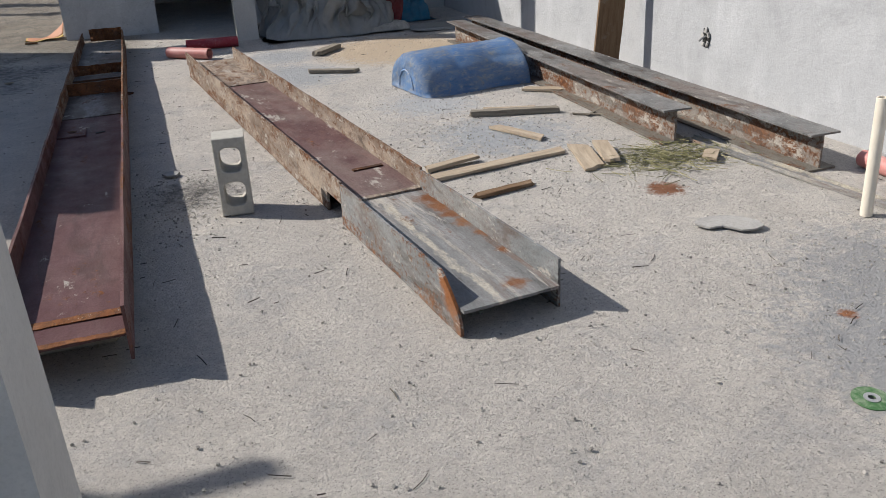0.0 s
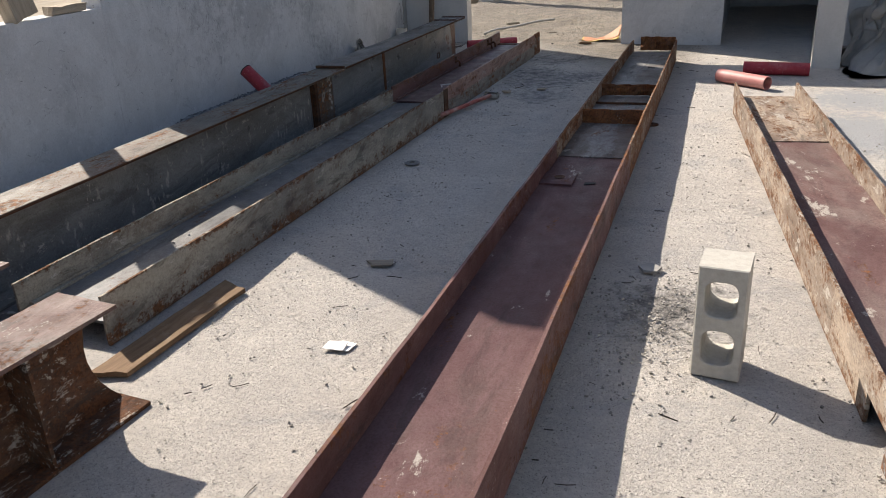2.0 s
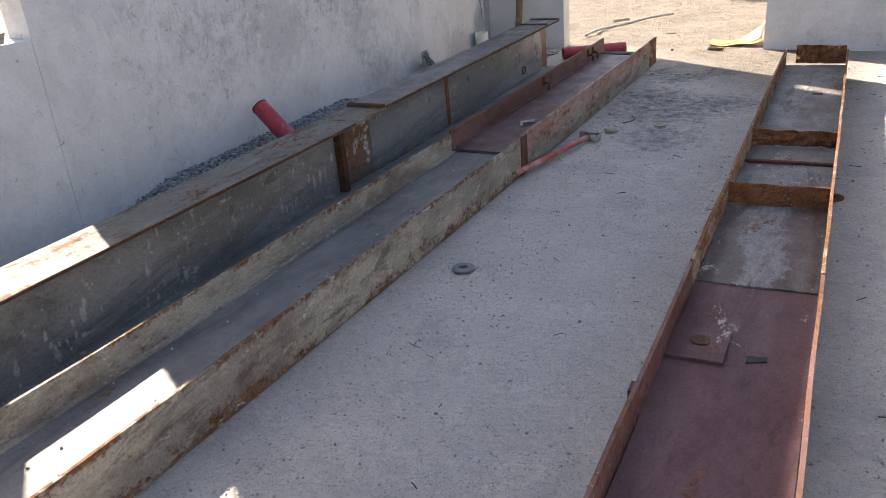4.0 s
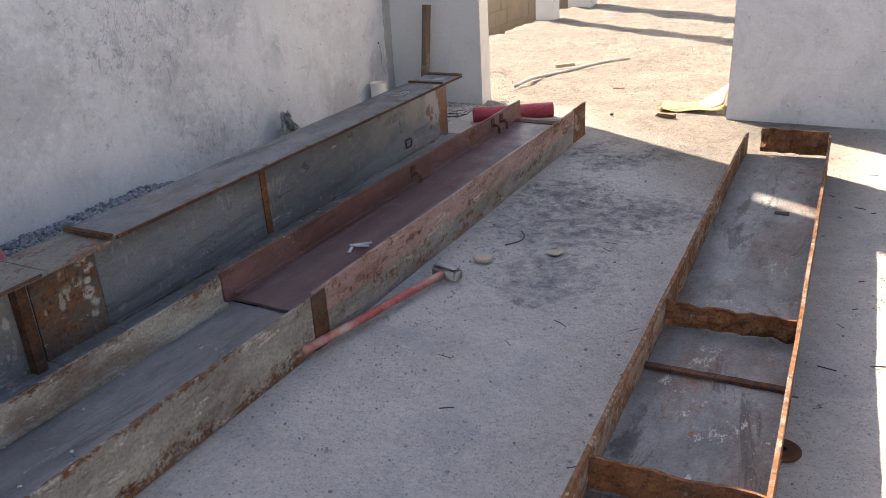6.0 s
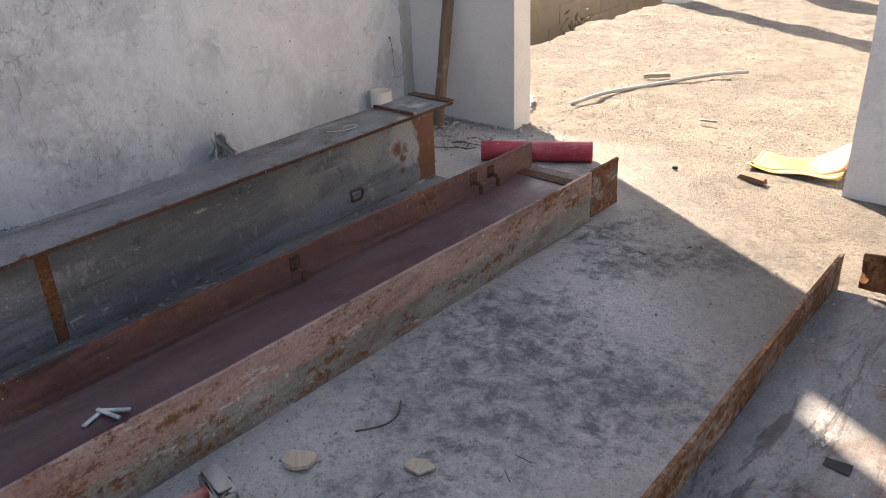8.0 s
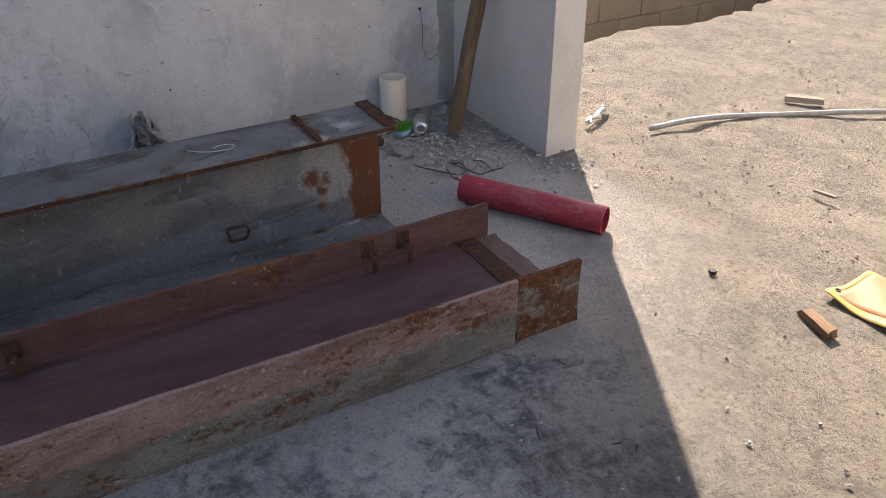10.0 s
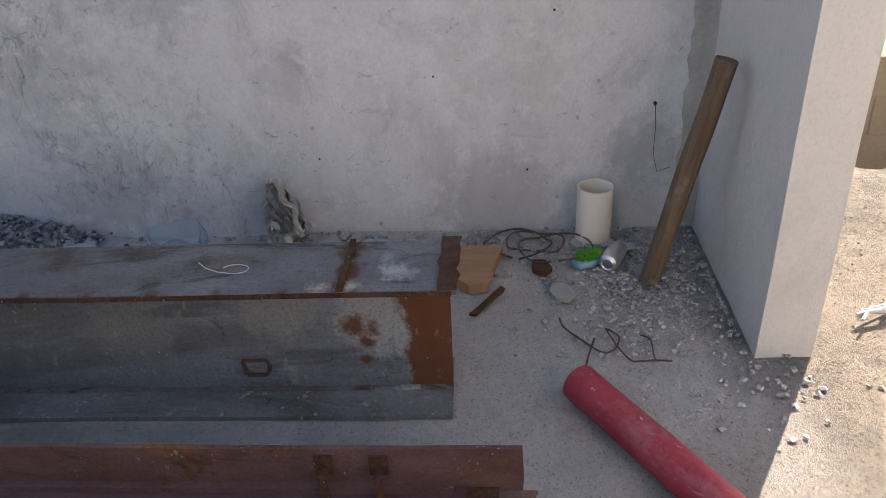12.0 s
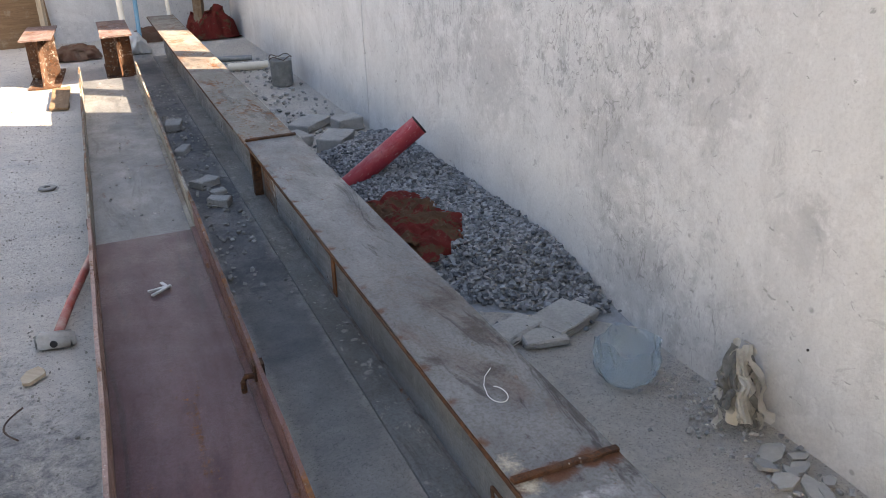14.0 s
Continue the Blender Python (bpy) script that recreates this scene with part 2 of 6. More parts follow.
def steel(name, paint, paint2, rust=0.5, splash=0.62, scale=1.0, dusty=0.3, rough=0.55, rustdark=(0.055, 0.026, 0.016), rustlight=(0.26, 0.105, 0.035), streak=0.45, band=None, spots=(), floor_spots=(), low=0.0, soot=0.6, wash=(0.10, 0.055, 0.036), drips=0.0, spec=0.16, stripes=(), dots=True):
    """Old shop-painted steel: two coats, soot, rust, dried cement splashes, dust; band: a lower coat up to a height; spots: stains on a web or on a flat plate; low: more rust along a flange's edges."""
    k = Mat(name, rough, 0, spec)
    long = k.stretch(1, streak, 1)
    sep = k.n("SeparateXYZ")
    k.t.links.new(k.v, sep.inputs[0])
    z = sep.outputs["Z"]
    c = k.mix(k.step(k.noise(4 * scale, 7, 0.72, 0.3, long), 0.42, 0.58), paint, paint2)
    if band:
        edge = k.math("ADD", z, k.step(k.noise(7, 6, 0.7, 0, long), 0, 1, -0.035, 0.035))
        c = k.mix(k.step(edge, band[0] - 0.006, band[0] + 0.006, 1, 0), c, k.mix(k.step(k.noise(11, 6, 0.7, 0, long), 0.35, 0.65), band[1], band[2]))
    c = k.mix(k.step(k.noise(3.3 * scale, 8, 0.74, 0.7, long), 0.50, 0.60, 0, 0.55), c, wash)
    c = k.mix(k.step(k.noise(5.7 * scale, 8, 0.76, 0.9, k.stretch(1.2, streak * 0.7, 1.2)), 0.545, 0.60, 0, soot), c, (0.022, 0.021, 0.02))
    grain = k.noise(24 * scale, 8, 0.82, 0.3, k.stretch(1, 0.35, 1))
    c = k.mix(k.step(grain, 0.52, 0.66, 0, 0.45), c, tuple(x * 0.45 for x in paint))
    c = k.mix(k.step(grain, 0.30, 0.44, 0.3, 0), c, tuple(min(0.6, x * 1.5 + 0.02) for x in paint2))
    fine = k.math("ADD", k.math("MULTIPLY", k.noise(6 * scale, 9, 0.78, 0.3, long), 0.6), k.math("MULTIPLY", k.noise(38, 6, 0.8), 0.4))
    if low:
        fine = k.math("ADD", fine, k.math("ADD", k.step(z, 0.0, 0.09, low, 0), k.step(z, 0.17, 0.21, 0, low * 0.9)))
    rf = k.step(fine, 1 - rust - 0.02, 1 - rust + 0.04)
    for y, zz, r, s, col in spots:
        c = k.mix(k.near(y, zz, r, s, 0), c, col)
    for x, y, r, s, col in floor_spots:
        c = k.mix(k.near(x, y, r, s), c, col)
    for x0, wide, col, much in stripes:
        off = k.math("ADD", k.math("SUBTRACT", sep.outputs["X"], x0), k.step(k.noise(5, 7, 0.75, 0.4, k.stretch(1, 0.5, 1)), 0.2, 0.8, -wide * 1.4, wide * 1.4))
        f = k.math("MULTIPLY", k.step(k.math("ABSOLUTE", off, 0), wide * 0.45, wide * 0.75, 1, 0), k.step(k.noise(30, 7, 0.8, 0.3, k.stretch(1, 0.3, 1)), 0.36, 0.56))
        c = k.mix(k.math("MULTIPLY", f, much), c, col)
    rc = k.mix(k.step(k.noise(26 * scale, 7, 0.78), 0.38, 0.64), rustdark, rustlight)
    c = k.mix(rf, c, rc)
    sf = k.math("MULTIPLY", k.step(k.noise(9 * scale, 9, 0.8, 0.2, long), splash, splash + 0.03), 0.8)
    c = k.mix(sf, c, (0.44, 0.41, 0.36))
    for size, cover in ((34, 0.56), (75, 0.53)) if dots else ():
        speck = k.math("MULTIPLY", k.step(k.cells(size, k.stretch(1, 0.8, 0.55)), 0.10, 0.17, 1, 0), k.step(k.noise(3, 5, 0.65), cover, cover + 0.07))
        c = k.mix(k.math("MULTIPLY", speck, 0.7), c, (0.5, 0.48, 0.43))
    if drips:
        for size, wide in ((17, 0.26), (28, 0.24)):
            v = k.n("VectorMath")
            v.operation = "ADD"
            k.t.links.new(k.stretch(1, 1, 0.35), v.inputs[0])
            k.t.links.new(k.step(k.noise(20, 4), 0, 1, -0.02, 0.02), v.inputs[1])
            d = k.math("MULTIPLY", k.step(k.cells(size, v.outputs[0]), wide - 0.09, wide, 1, 0), k.step(k.noise(4, 6, 0.7, 0.5), 0.49, 0.55))
            c = k.mix(k.math("MULTIPLY", d, drips), c, (0.34, 0.33, 0.30))
    c = k.mix(k.step(k.noise(2.3 * scale, 8, 0.74, 0.4, long), 0.42, 0.70, 0, dusty), c, (0.40, 0.37, 0.32))
    c = k.mix(k.step(k.noise(110, 5, 0.75), 0.45, 0.70, 0, 0.5), c, rustdark)
    k.colour(c)
    k.rough(k.math("ADD", k.math("MULTIPLY", rf, 0.3), k.step(k.noise(7, 5), 0.3, 0.7, rough - 0.12, rough + 0.15)))
    k.bump(rf, 0.5, 0.0025).bump(k.noise(60, 7, 0.8), 0.5, 0.004).bump(sf, 0.4, 0.002)
    return k.m


def wood(name, a, b, rough=0.85):
    k = Mat(name, rough, 0, 0.25)
    v = k.stretch(14, 1.2, 14)
    c = k.mix(k.step(k.noise(3, 6, 0.65, 0.6, v), 0.3, 0.7), a, b)
    c = k.mix(k.step(k.noise(16, 5, 0.7, 0.2, v), 0.55, 0.75, 0, 0.6), c, tuple(x * 0.4 for x in a))
    c = k.mix(k.step(k.noise(5, 5, 0.7), 0.55, 0.75, 0, 0.45), c, (0.42, 0.39, 0.33))
    k.colour(c)
    k.bump(k.noise(9, 5, 0.7, 0, v), 0.4, 0.004)
    return k.m


def plain(name, a, b, rough=0.8, scale=20, dust=0.0, spec=0.3, bump=0.2, per=None, metal=0.0):
    k = Mat(name, rough, metal, spec)
    c = k.mix(k.random(per) if per else k.step(k.noise(scale, 5, 0.65), 0.3, 0.7), a, b)
    if per:
        c = k.mix(k.step(k.noise(scale, 4, 0.7), 0.35, 0.75, 0, 0.4), c, tuple(x * 0.6 for x in a))
    if dust:
        c = k.mix(k.step(k.noise(scale * 0.45, 6, 0.72), 0.45, 0.7, 0, dust), c, (0.48, 0.45, 0.39))
    k.colour(c)
    k.bump(k.noise(scale * 3, 4, 0.7), bump, 0.003)
    return k.m


def drum_plastic():
    k = Mat("dusty_blue_plastic", 0.6, 0, 0.25)
    c = k.mix(k.step(k.noise(6, 6, 0.7), 0.35, 0.65), (0.075, 0.21, 0.48), (0.11, 0.28, 0.57))
    c = k.mix(k.step(k.noise(5, 8, 0.76, 0.3, k.stretch(0.7, 1, 1)), 0.38, 0.64, 0.15, 0.6), c, (0.36, 0.40, 0.44))
    c = k.mix(k.step(k.noise(22, 8, 0.8, 0.6, k.stretch(0.4, 1, 1)), 0.50, 0.60, 0, 0.6), c, (0.46, 0.47, 0.46))
    c = k.mix(k.step(k.noise(9, 7, 0.75, 0.4), 0.57, 0.64, 0, 0.6), c, (0.42, 0.39, 0.33))
    c = k.mix(k.step(k.noise(60, 5, 0.75), 0.56, 0.66, 0, 0.5), c, (0.03, 0.09, 0.26))
    k.colour(c)
    k.bump(k.noise(7, 4), 0.25, 0.02).bump(k.noise(60, 5, 0.7), 0.3, 0.003)
    return k.m


FLOOR = concrete_floor()
WALL = plaster("grey_cement_render", (0.478, 0.474, 0.465), (0.533, 0.529, 0.52), (0.35, 0.345, 0.34), True, ((10.02, 0.62, 0.09, 0.09, 0.3), (10.05, 0.66, 0.04, 0.05, 0.25), (9.15, 0.62, 0.18, 0.2, 0.3), (9.62, 0.92, 0.14, 0.16, 0.35), (8.2, 0.75, 0.25, 0.25, 0.3), (9.3, 0.2, 0.2, 0.2, 0.3), (10.75, 0.1, 0.2, 0.12, 0.4), (11.25, 0.3, 0.12, 0.12, 0.45)))
WALL_WHITE = plaster("pale_cement_render", (0.36, 0.365, 0.37), (0.45, 0.455, 0.46), (0.25, 0.255, 0.26), False)
COLUMN = plaster("smooth_column_render", (0.46, 0.445, 0.415), (0.52, 0.505, 0.475), (0.36, 0.35, 0.33), False)
BLOCKS = plaster("bare_concrete_block", (0.22, 0.175, 0.125), (0.28, 0.225, 0.165), (0.15, 0.12, 0.085), False)
CORNER = plaster("rough_olive_mortar", (0.27, 0.262, 0.235), (0.38, 0.37, 0.335), (0.17, 0.165, 0.15), False)
MORTAR = plaster("rough_dark_mortar", (0.30, 0.29, 0.27), (0.40, 0.385, 0.36), (0.14, 0.135, 0.13), False)
PRIMER = steel("red_oxide_primer", (0.11, 0.055, 0.052), (0.155, 0.082, 0.076), 0.445, 0.64, 1.0, 0.06, 0.5, low=0.04, wash=(0.07, 0.028, 0.024))
PRIMER_WEB = steel("worn_red_oxide_primer_web", (0.098, 0.053, 0.056), (0.132, 0.076, 0.077), 0.40, 0.62, 0.8, 0.10, 0.45, wash=(0.095, 0.05, 0.05), soot=0.3, dots=False, spec=0.05)
GREY = steel("old_grey_painted_steel", (0.135, 0.128, 0.11), (0.185, 0.175, 0.15), 0.42, 0.65, 1.0, 0.16, 0.55, low=0.05)
GREY_WEB = steel("worn_grey_steel_web", (0.12, 0.124, 0.124), (0.20, 0.202, 0.198), 0.425, 0.60, 0.9, 0.2, 0.42, soot=0.7)
SMALL_WEB = steel("mottled_rusty_grey_web", (0.21, 0.195, 0.175), (0.30, 0.28, 0.25), 0.505, 0.56, 1.2, 0.25, 0.6, soot=0.5, rustlight=(0.20, 0.08, 0.03))
BROWN_WEB = steel("brown_stained_web", (0.07, 0.056, 0.05), (0.13, 0.115, 0.105), 0.42, 0.60, 0.9, 0.16, 0.5, soot=0.6, dots=False, stripes=((0.0, 0.10, (0.25, 0.25, 0.245), 0.75), (-0.17, 0.03, (0.05, 0.035, 0.028), 0.8), (0.17, 0.03, (0.05, 0.035, 0.028), 0.8)))
DARK = steel("dark_mill_scale_steel", (0.135, 0.144, 0.148), (0.195, 0.20, 0.198), 0.38, 0.60, 0.9, 0.16, 0.38, drips=0.9, soot=0.4, wash=(0.085, 0.08, 0.07), spec=0.3)
CREAM = steel("cream_and_grey_flaking_paint", (0.33, 0.305, 0.25), (0.20, 0.188, 0.162), 0.415, 0.58, 1.5, 0.14, 0.65, low=0.13, soot=0.5, rustlight=(0.19, 0.085, 0.035))
CREAM_RUST = steel("pale_paint_with_brown_rust", (0.36, 0.29, 0.225), (0.22, 0.175, 0.14), 0.465, 0.57, 1.6, 0.18, 0.7, low=0.05, soot=0.5, rustlight=(0.21, 0.09, 0.035))
FAR_WEB = steel("purple_red_oxide_web", (0.072, 0.034, 0.037), (0.105, 0.054, 0.056), 0.40, 0.64, 0.8, 0.16, 0.42, wash=(0.12, 0.085, 0.083), soot=0.45, streak=0.2, spec=0.2, dots=False)
CHANNEL_WEB = steel("damp_grey_web", (0.085, 0.09, 0.095), (0.15, 0.152, 0.15), 0.40, 0.66, 0.9, 0.16, 0.4, wash=(0.10, 0.095, 0.085), soot=0.5, spec=0.3, dots=False)
SPLICE_WEB = steel("cement_run_web", (0.12, 0.105, 0.085), (0.075, 0.06, 0.05), 0.49, 0.60, 1.6, 0.16, 0.5, drips=0.75, spots=tuple((4.70 + 0.012 * math.sin(i * 2.1), 0.10 + 0.045 * i, 0.014 + 0.006 * (i % 3), 0.012, (0.40, 0.385, 0.35)) for i in range(6)) + ((4.60, 0.30, 0.02, 0.02, (0.3, 0.27, 0.22)), (4.61, 0.24, 0.015, 0.02, (0.3, 0.27, 0.22))))
NEAR_FLANGE = steel("blue_grey_paint_with_orange_rust", (0.17, 0.182, 0.185), (0.25, 0.257, 0.255), 0.445, 0.57, 1.1, 0.25, 0.55, low=0.05, rustlight=(0.28, 0.11, 0.035))
NEAR_FLANGE_END = steel("blue_grey_paint_with_rusty_end", (0.17, 0.182, 0.185), (0.25, 0.257, 0.255), 0.445, 0.57, 1.1, 0.25, 0.55, low=0.05, rustlight=(0.28, 0.11, 0.035), spots=((0.0, 0.03, 0.045, 0.03, (0.17, 0.065, 0.025)), (0.06, 0.11, 0.06, 0.03, (0.22, 0.085, 0.03)), (0.11, 0.17, 0.05, 0.03, (0.24, 0.09, 0.03))))
END_PIECE = steel("rust_patched_grey_end", (0.19, 0.165, 0.14), (0.26, 0.225, 0.19), 0.53, 0.60, 1.6, 0.12, 0.7, low=0.05, soot=0.5, rustlight=(0.20, 0.075, 0.028))
STUB_RUST = steel("blistered_brown_rust", (0.06, 0.03, 0.018), (0.12, 0.05, 0.022), 0.5, 0.565, 2.6, 0.10, 0.8, (0.03, 0.017, 0.012), (0.16, 0.06, 0.022))
STUB_TOP = steel("brown_purple_scale", (0.10, 0.06, 0.055), (0.16, 0.10, 0.09), 0.45, 0.60, 1.6, 0.2, 0.6)
RUST_LINE = (0.10, 0.04, 0.02)
FLANGE_TOP = steel("blue_grey_flange_with_cut_marks", (0.13, 0.133, 0.134), (0.185, 0.188, 0.187), 0.40, 0.66, 0.9, 0.08, 0.42, soot=0.75, dots=False, floor_spots=tuple((0.03 * i - 0.12, 7.385 + 0.01 * math.sin(i * 1.7), 0.016 + 0.008 * (i % 3), 0.02, RUST_LINE) for i in range(9)) + tuple((0.118, 5.0 + 0.16 * i, 0.012, 0.02, RUST_LINE) for i in range(16)) + ((0.03, 7.51, 0.03, 0.04, (0.36, 0.36, 0.36)), (-0.05, 7.48, 0.02, 0.03, (0.30, 0.30, 0.295)), (0.1, 7.40, 0.02, 0.03, (0.42, 0.37, 0.28)), (0.1, 7.33, 0.02, 0.03, (0.42, 0.37, 0.28)), (-0.06, 6.62, 0.04, 0.06, (0.05, 0.045, 0.04)), (-0.08, 6.8, 0.04, 0.06, (0.05, 0.045, 0.04)), (-0.03, 7.0, 0.025, 0.05, (0.055, 0.05, 0.045)), (0.08, 6.9, 0.02, 0.04, (0.05, 0.045, 0.04))))
LONG_RUST = steel("rust_eaten_pale_paint", (0.33, 0.26, 0.195), (0.21, 0.16, 0.12), 0.51, 0.60, 1.5, 0.10, 0.7, low=0.06, soot=0.5, rustlight=(0.25, 0.105, 0.04))
NEAR_WEB = steel("dusty_red_oxide_web", (0.11, 0.064, 0.064), (0.15, 0.09, 0.085), 0.40, 0.58, 0.8, 0.4, 0.5, wash=(0.10, 0.055, 0.05), soot=0.25, dots=False, spec=0.06)
RUST_SPOT = (0.115, 0.042, 0.02)
DARK_END = steel("dark_steel_web_with_rusty_end", (0.118, 0.133, 0.147), (0.17, 0.185, 0.197), 0.36, 0.62, 0.9, 0.05, 0.36, drips=0.35, soot=0.35, wash=(0.08, 0.078, 0.07), spec=0.32, streak=0.25, spots=((7.47, 0.25, 0.13, 0.05, (0.25, 0.26, 0.26)), (7.2, 0.27, 0.09, 0.06, (0.20, 0.20, 0.19)), (6.8, 0.2, 0.1, 0.08, (0.16, 0.16, 0.15)), (7.39, 0.225, 0.03, 0.03, RUST_SPOT), (7.43, 0.215, 0.022, 0.025, RUST_SPOT), (7.415, 0.165, 0.016, 0.02, RUST_SPOT), (7.41, 0.11, 0.014, 0.018, RUST_SPOT), (7.62, 0.34, 0.13, 0.025, RUST_SPOT), (7.53, 0.355, 0.05, 0.02, RUST_SPOT), (7.64, 0.25, 0.12, 0.025, RUST_SPOT), (7.64, 0.16, 0.115, 0.025, RUST_SPOT), (7.64, 0.07, 0.125, 0.025, RUST_SPOT)))
GREY_STREAK = steel("grey_web_with_cement_streaks", (0.16, 0.165, 0.165), (0.27, 0.27, 0.265), 0.41, 0.56, 1.1, 0.3, 0.45, streak=0.14, stripes=((-0.045, 0.03, (0.46, 0.42, 0.34), 0.95), (0.03, 0.014, (0.42, 0.39, 0.33), 0.6), (0.185, 0.03, (0.17, 0.07, 0.028), 0.4)), floor_spots=((0.19, 1.10, 0.075, 0.05, (0.15, 0.06, 0.025)), (0.18, 0.98, 0.06, 0.05, (0.17, 0.07, 0.028)), (0.19, 0.86, 0.055, 0.05, (0.16, 0.065, 0.027)), (0.19, 0.75, 0.05, 0.05, (0.19, 0.08, 0.03)), (0.20, 0.6, 0.035, 0.04, (0.17, 0.07, 0.028)), (0.06, 0.10, 0.04, 0.04, (0.17, 0.07, 0.028)), (0.19, 0.40, 0.03, 0.04, (0.17, 0.07, 0.028))))
PINK_BAND = steel("pink_over_grey_flaking_paint", (0.28, 0.17, 0.145), (0.35, 0.235, 0.20), 0.465, 0.59, 1.4, 0.12, 0.6, soot=0.35, streak=0.3, band=(0.115, (0.27, 0.262, 0.235), (0.155, 0.155, 0.138)))
RUST = steel("bare_brown_rust", (0.05, 0.026, 0.017), (0.10, 0.044, 0.022), 0.5, 0.70, 2.2, 0.08, 0.8, (0.03, 0.017, 0.012), (0.15, 0.06, 0.024))
RUST_ORANGE = steel("orange_rust", (0.15, 0.055, 0.022), (0.23, 0.09, 0.033), 0.5, 0.72, 3, 0.08, 0.8, (0.05, 0.022, 0.014), (0.27, 0.115, 0.04))
WOOD_GREY = wood("weathered_grey_wood", (0.15, 0.13, 0.105), (0.27, 0.24, 0.19))
WOOD_TAN = wood("raw_tan_pine", (0.27, 0.215, 0.155), (0.42, 0.345, 0.255))
WOOD_BROWN = wood("old_brown_timber", (0.12, 0.072, 0.04), (0.21, 0.135, 0.078))
WOOD_ORANGE = wood("orange_brown_board", (0.26, 0.145, 0.08), (0.36, 0.215, 0.125))
WOOD_POST = wood("dirty_dark_post", (0.085, 0.056, 0.036), (0.16, 0.11, 0.072))
BLOCK = plain("light_concrete_block", (0.36, 0.34, 0.30), (0.46, 0.44, 0.39), 0.95, 35, 0.3, 0.15, 0.6)
BLUE = drum_plastic()
def red_pipe():
    k = Mat("scuffed_red_plastic_pipe", 0.5, 0, 0.3)
    c = k.mix(k.step(k.noise(9, 6, 0.7), 0.35, 0.65), (0.25, 0.022, 0.034), (0.34, 0.042, 0.052))
    c = k.mix(k.step(k.noise(7, 7, 0.75, 0.3, k.stretch(1, 0.4, 1)), 0.52, 0.66, 0, 0.4), c, (0.40, 0.24, 0.22))
    c = k.mix(k.step(k.noise(60, 7, 0.8, 0.4, k.stretch(1, 0.45, 1)), 0.60, 0.66, 0, 0.75), c, (0.60, 0.50, 0.46))
    c = k.mix(k.step(k.noise(30, 6, 0.78), 0.60, 0.68, 0, 0.6), c, (0.11, 0.012, 0.018))
    k.colour(c)
    k.bump(k.noise(50, 5, 0.75), 0.25, 0.003)
    return k.m


RED_PVC = red_pipe()
PINK_PVC = plain("faded_pink_plastic_pipe", (0.42, 0.16, 0.14), (0.50, 0.21, 0.19), 0.5, 12, 0.35, 0.4, 0.1)
WHITE_PVC = plain("off_white_plastic_pipe", (0.62, 0.56, 0.46), (0.70, 0.65, 0.55), 0.45, 12, 0.25, 0.45, 0.1)
GREY_PVC = plain("grey_plastic_hose", (0.16, 0.165, 0.16), (0.25, 0.255, 0.25), 0.5, 30, 0.3, 0.4, 0.1)
GRAVEL = plain("blue_grey_crushed_stone", (0.075, 0.08, 0.088), (0.33, 0.34, 0.352), 0.9, 60, 0.15, 0.2, 0.3, "island")
YARD_STONE = plain("earthy_yard_stone", (0.16, 0.14, 0.115), (0.36, 0.31, 0.25), 0.95, 40, 0.2, 0.15, 0.4, "island")
RUBBLE = plain("pale_cement_rubble", (0.22, 0.215, 0.205), (0.43, 0.42, 0.395), 0.95, 40, 0.2, 0.15, 0.4, "island")
PEBBLE = plain("floor_debris", (0.19, 0.18, 0.165), (0.50, 0.47, 0.41), 0.95, 60, 0.1, 0.15, 0.3, "island")
TARP = plain("grey_plastic_tarpaulin", (0.34, 0.345, 0.335), (0.50, 0.505, 0.49), 0.5, 5, 0.35, 0.3, 0.35)
RAGS = plain("crumpled_cement_paper", (0.50, 0.47, 0.41), (0.74, 0.71, 0.65), 0.9, 18, 0.3, 0.2, 0.3)
RAGS_GREY = plain("grey_cement_paper", (0.14, 0.135, 0.125), (0.36, 0.35, 0.32), 0.9, 18, 0.3, 0.2, 0.3)
YELLOW = plain("yellow_plastic_hem", (0.40, 0.26, 0.05), (0.45, 0.31, 0.08), 0.6, 9, 0.2, 0.3, 0.1)
PEACH = plain("peach_orange_sheet", (0.33, 0.135, 0.06), (0.38, 0.17, 0.08), 0.6, 6, 0.1, 0.3, 0.1)
STRAW = plain("dry_straw", (0.12, 0.12, 0.055), (0.34, 0.31, 0.17), 0.9, 30, 0.0, 0.2, 0.1, "island")
STICKS = plain("dark_twigs", (0.035, 0.03, 0.025), (0.12, 0.10, 0.08), 0.9, 30, 0.0, 0.2, 0.1, "island")
WIRE = plain("rusty_wire", (0.05, 0.035, 0.028), (0.10, 0.06, 0.045), 0.7, 30)
# Black for small dark parts and for the shade inside holes.
BLACK = plain("black_bits_and_hole_shade", (0.012, 0.012, 0.012), (0.03, 0.03, 0.03), 0.7, 30)
HANDLE_RED = plain("red_painted_handle", (0.26, 0.045, 0.035), (0.33, 0.085, 0.065), 0.5, 18, 0.55)
PAPER = plain("white_paper", (0.70, 0.69, 0.66), (0.78, 0.77, 0.74), 0.8, 8)
ALU = plain("bare_aluminium", (0.55, 0.55, 0.55), (0.68, 0.68, 0.68), 0.35, 20, 0.2, 0.5, 0.1, None, 0.9)
TOOL_STEEL = plain("dull_tool_steel", (0.22, 0.22, 0.215), (0.50, 0.49, 0.47), 0.5, 40, 0.3, 0.4, 0.2)
GREEN = plain("bright_green_bristles", (0.10, 0.38, 0.03), (0.18, 0.52, 0.05), 0.7, 40)
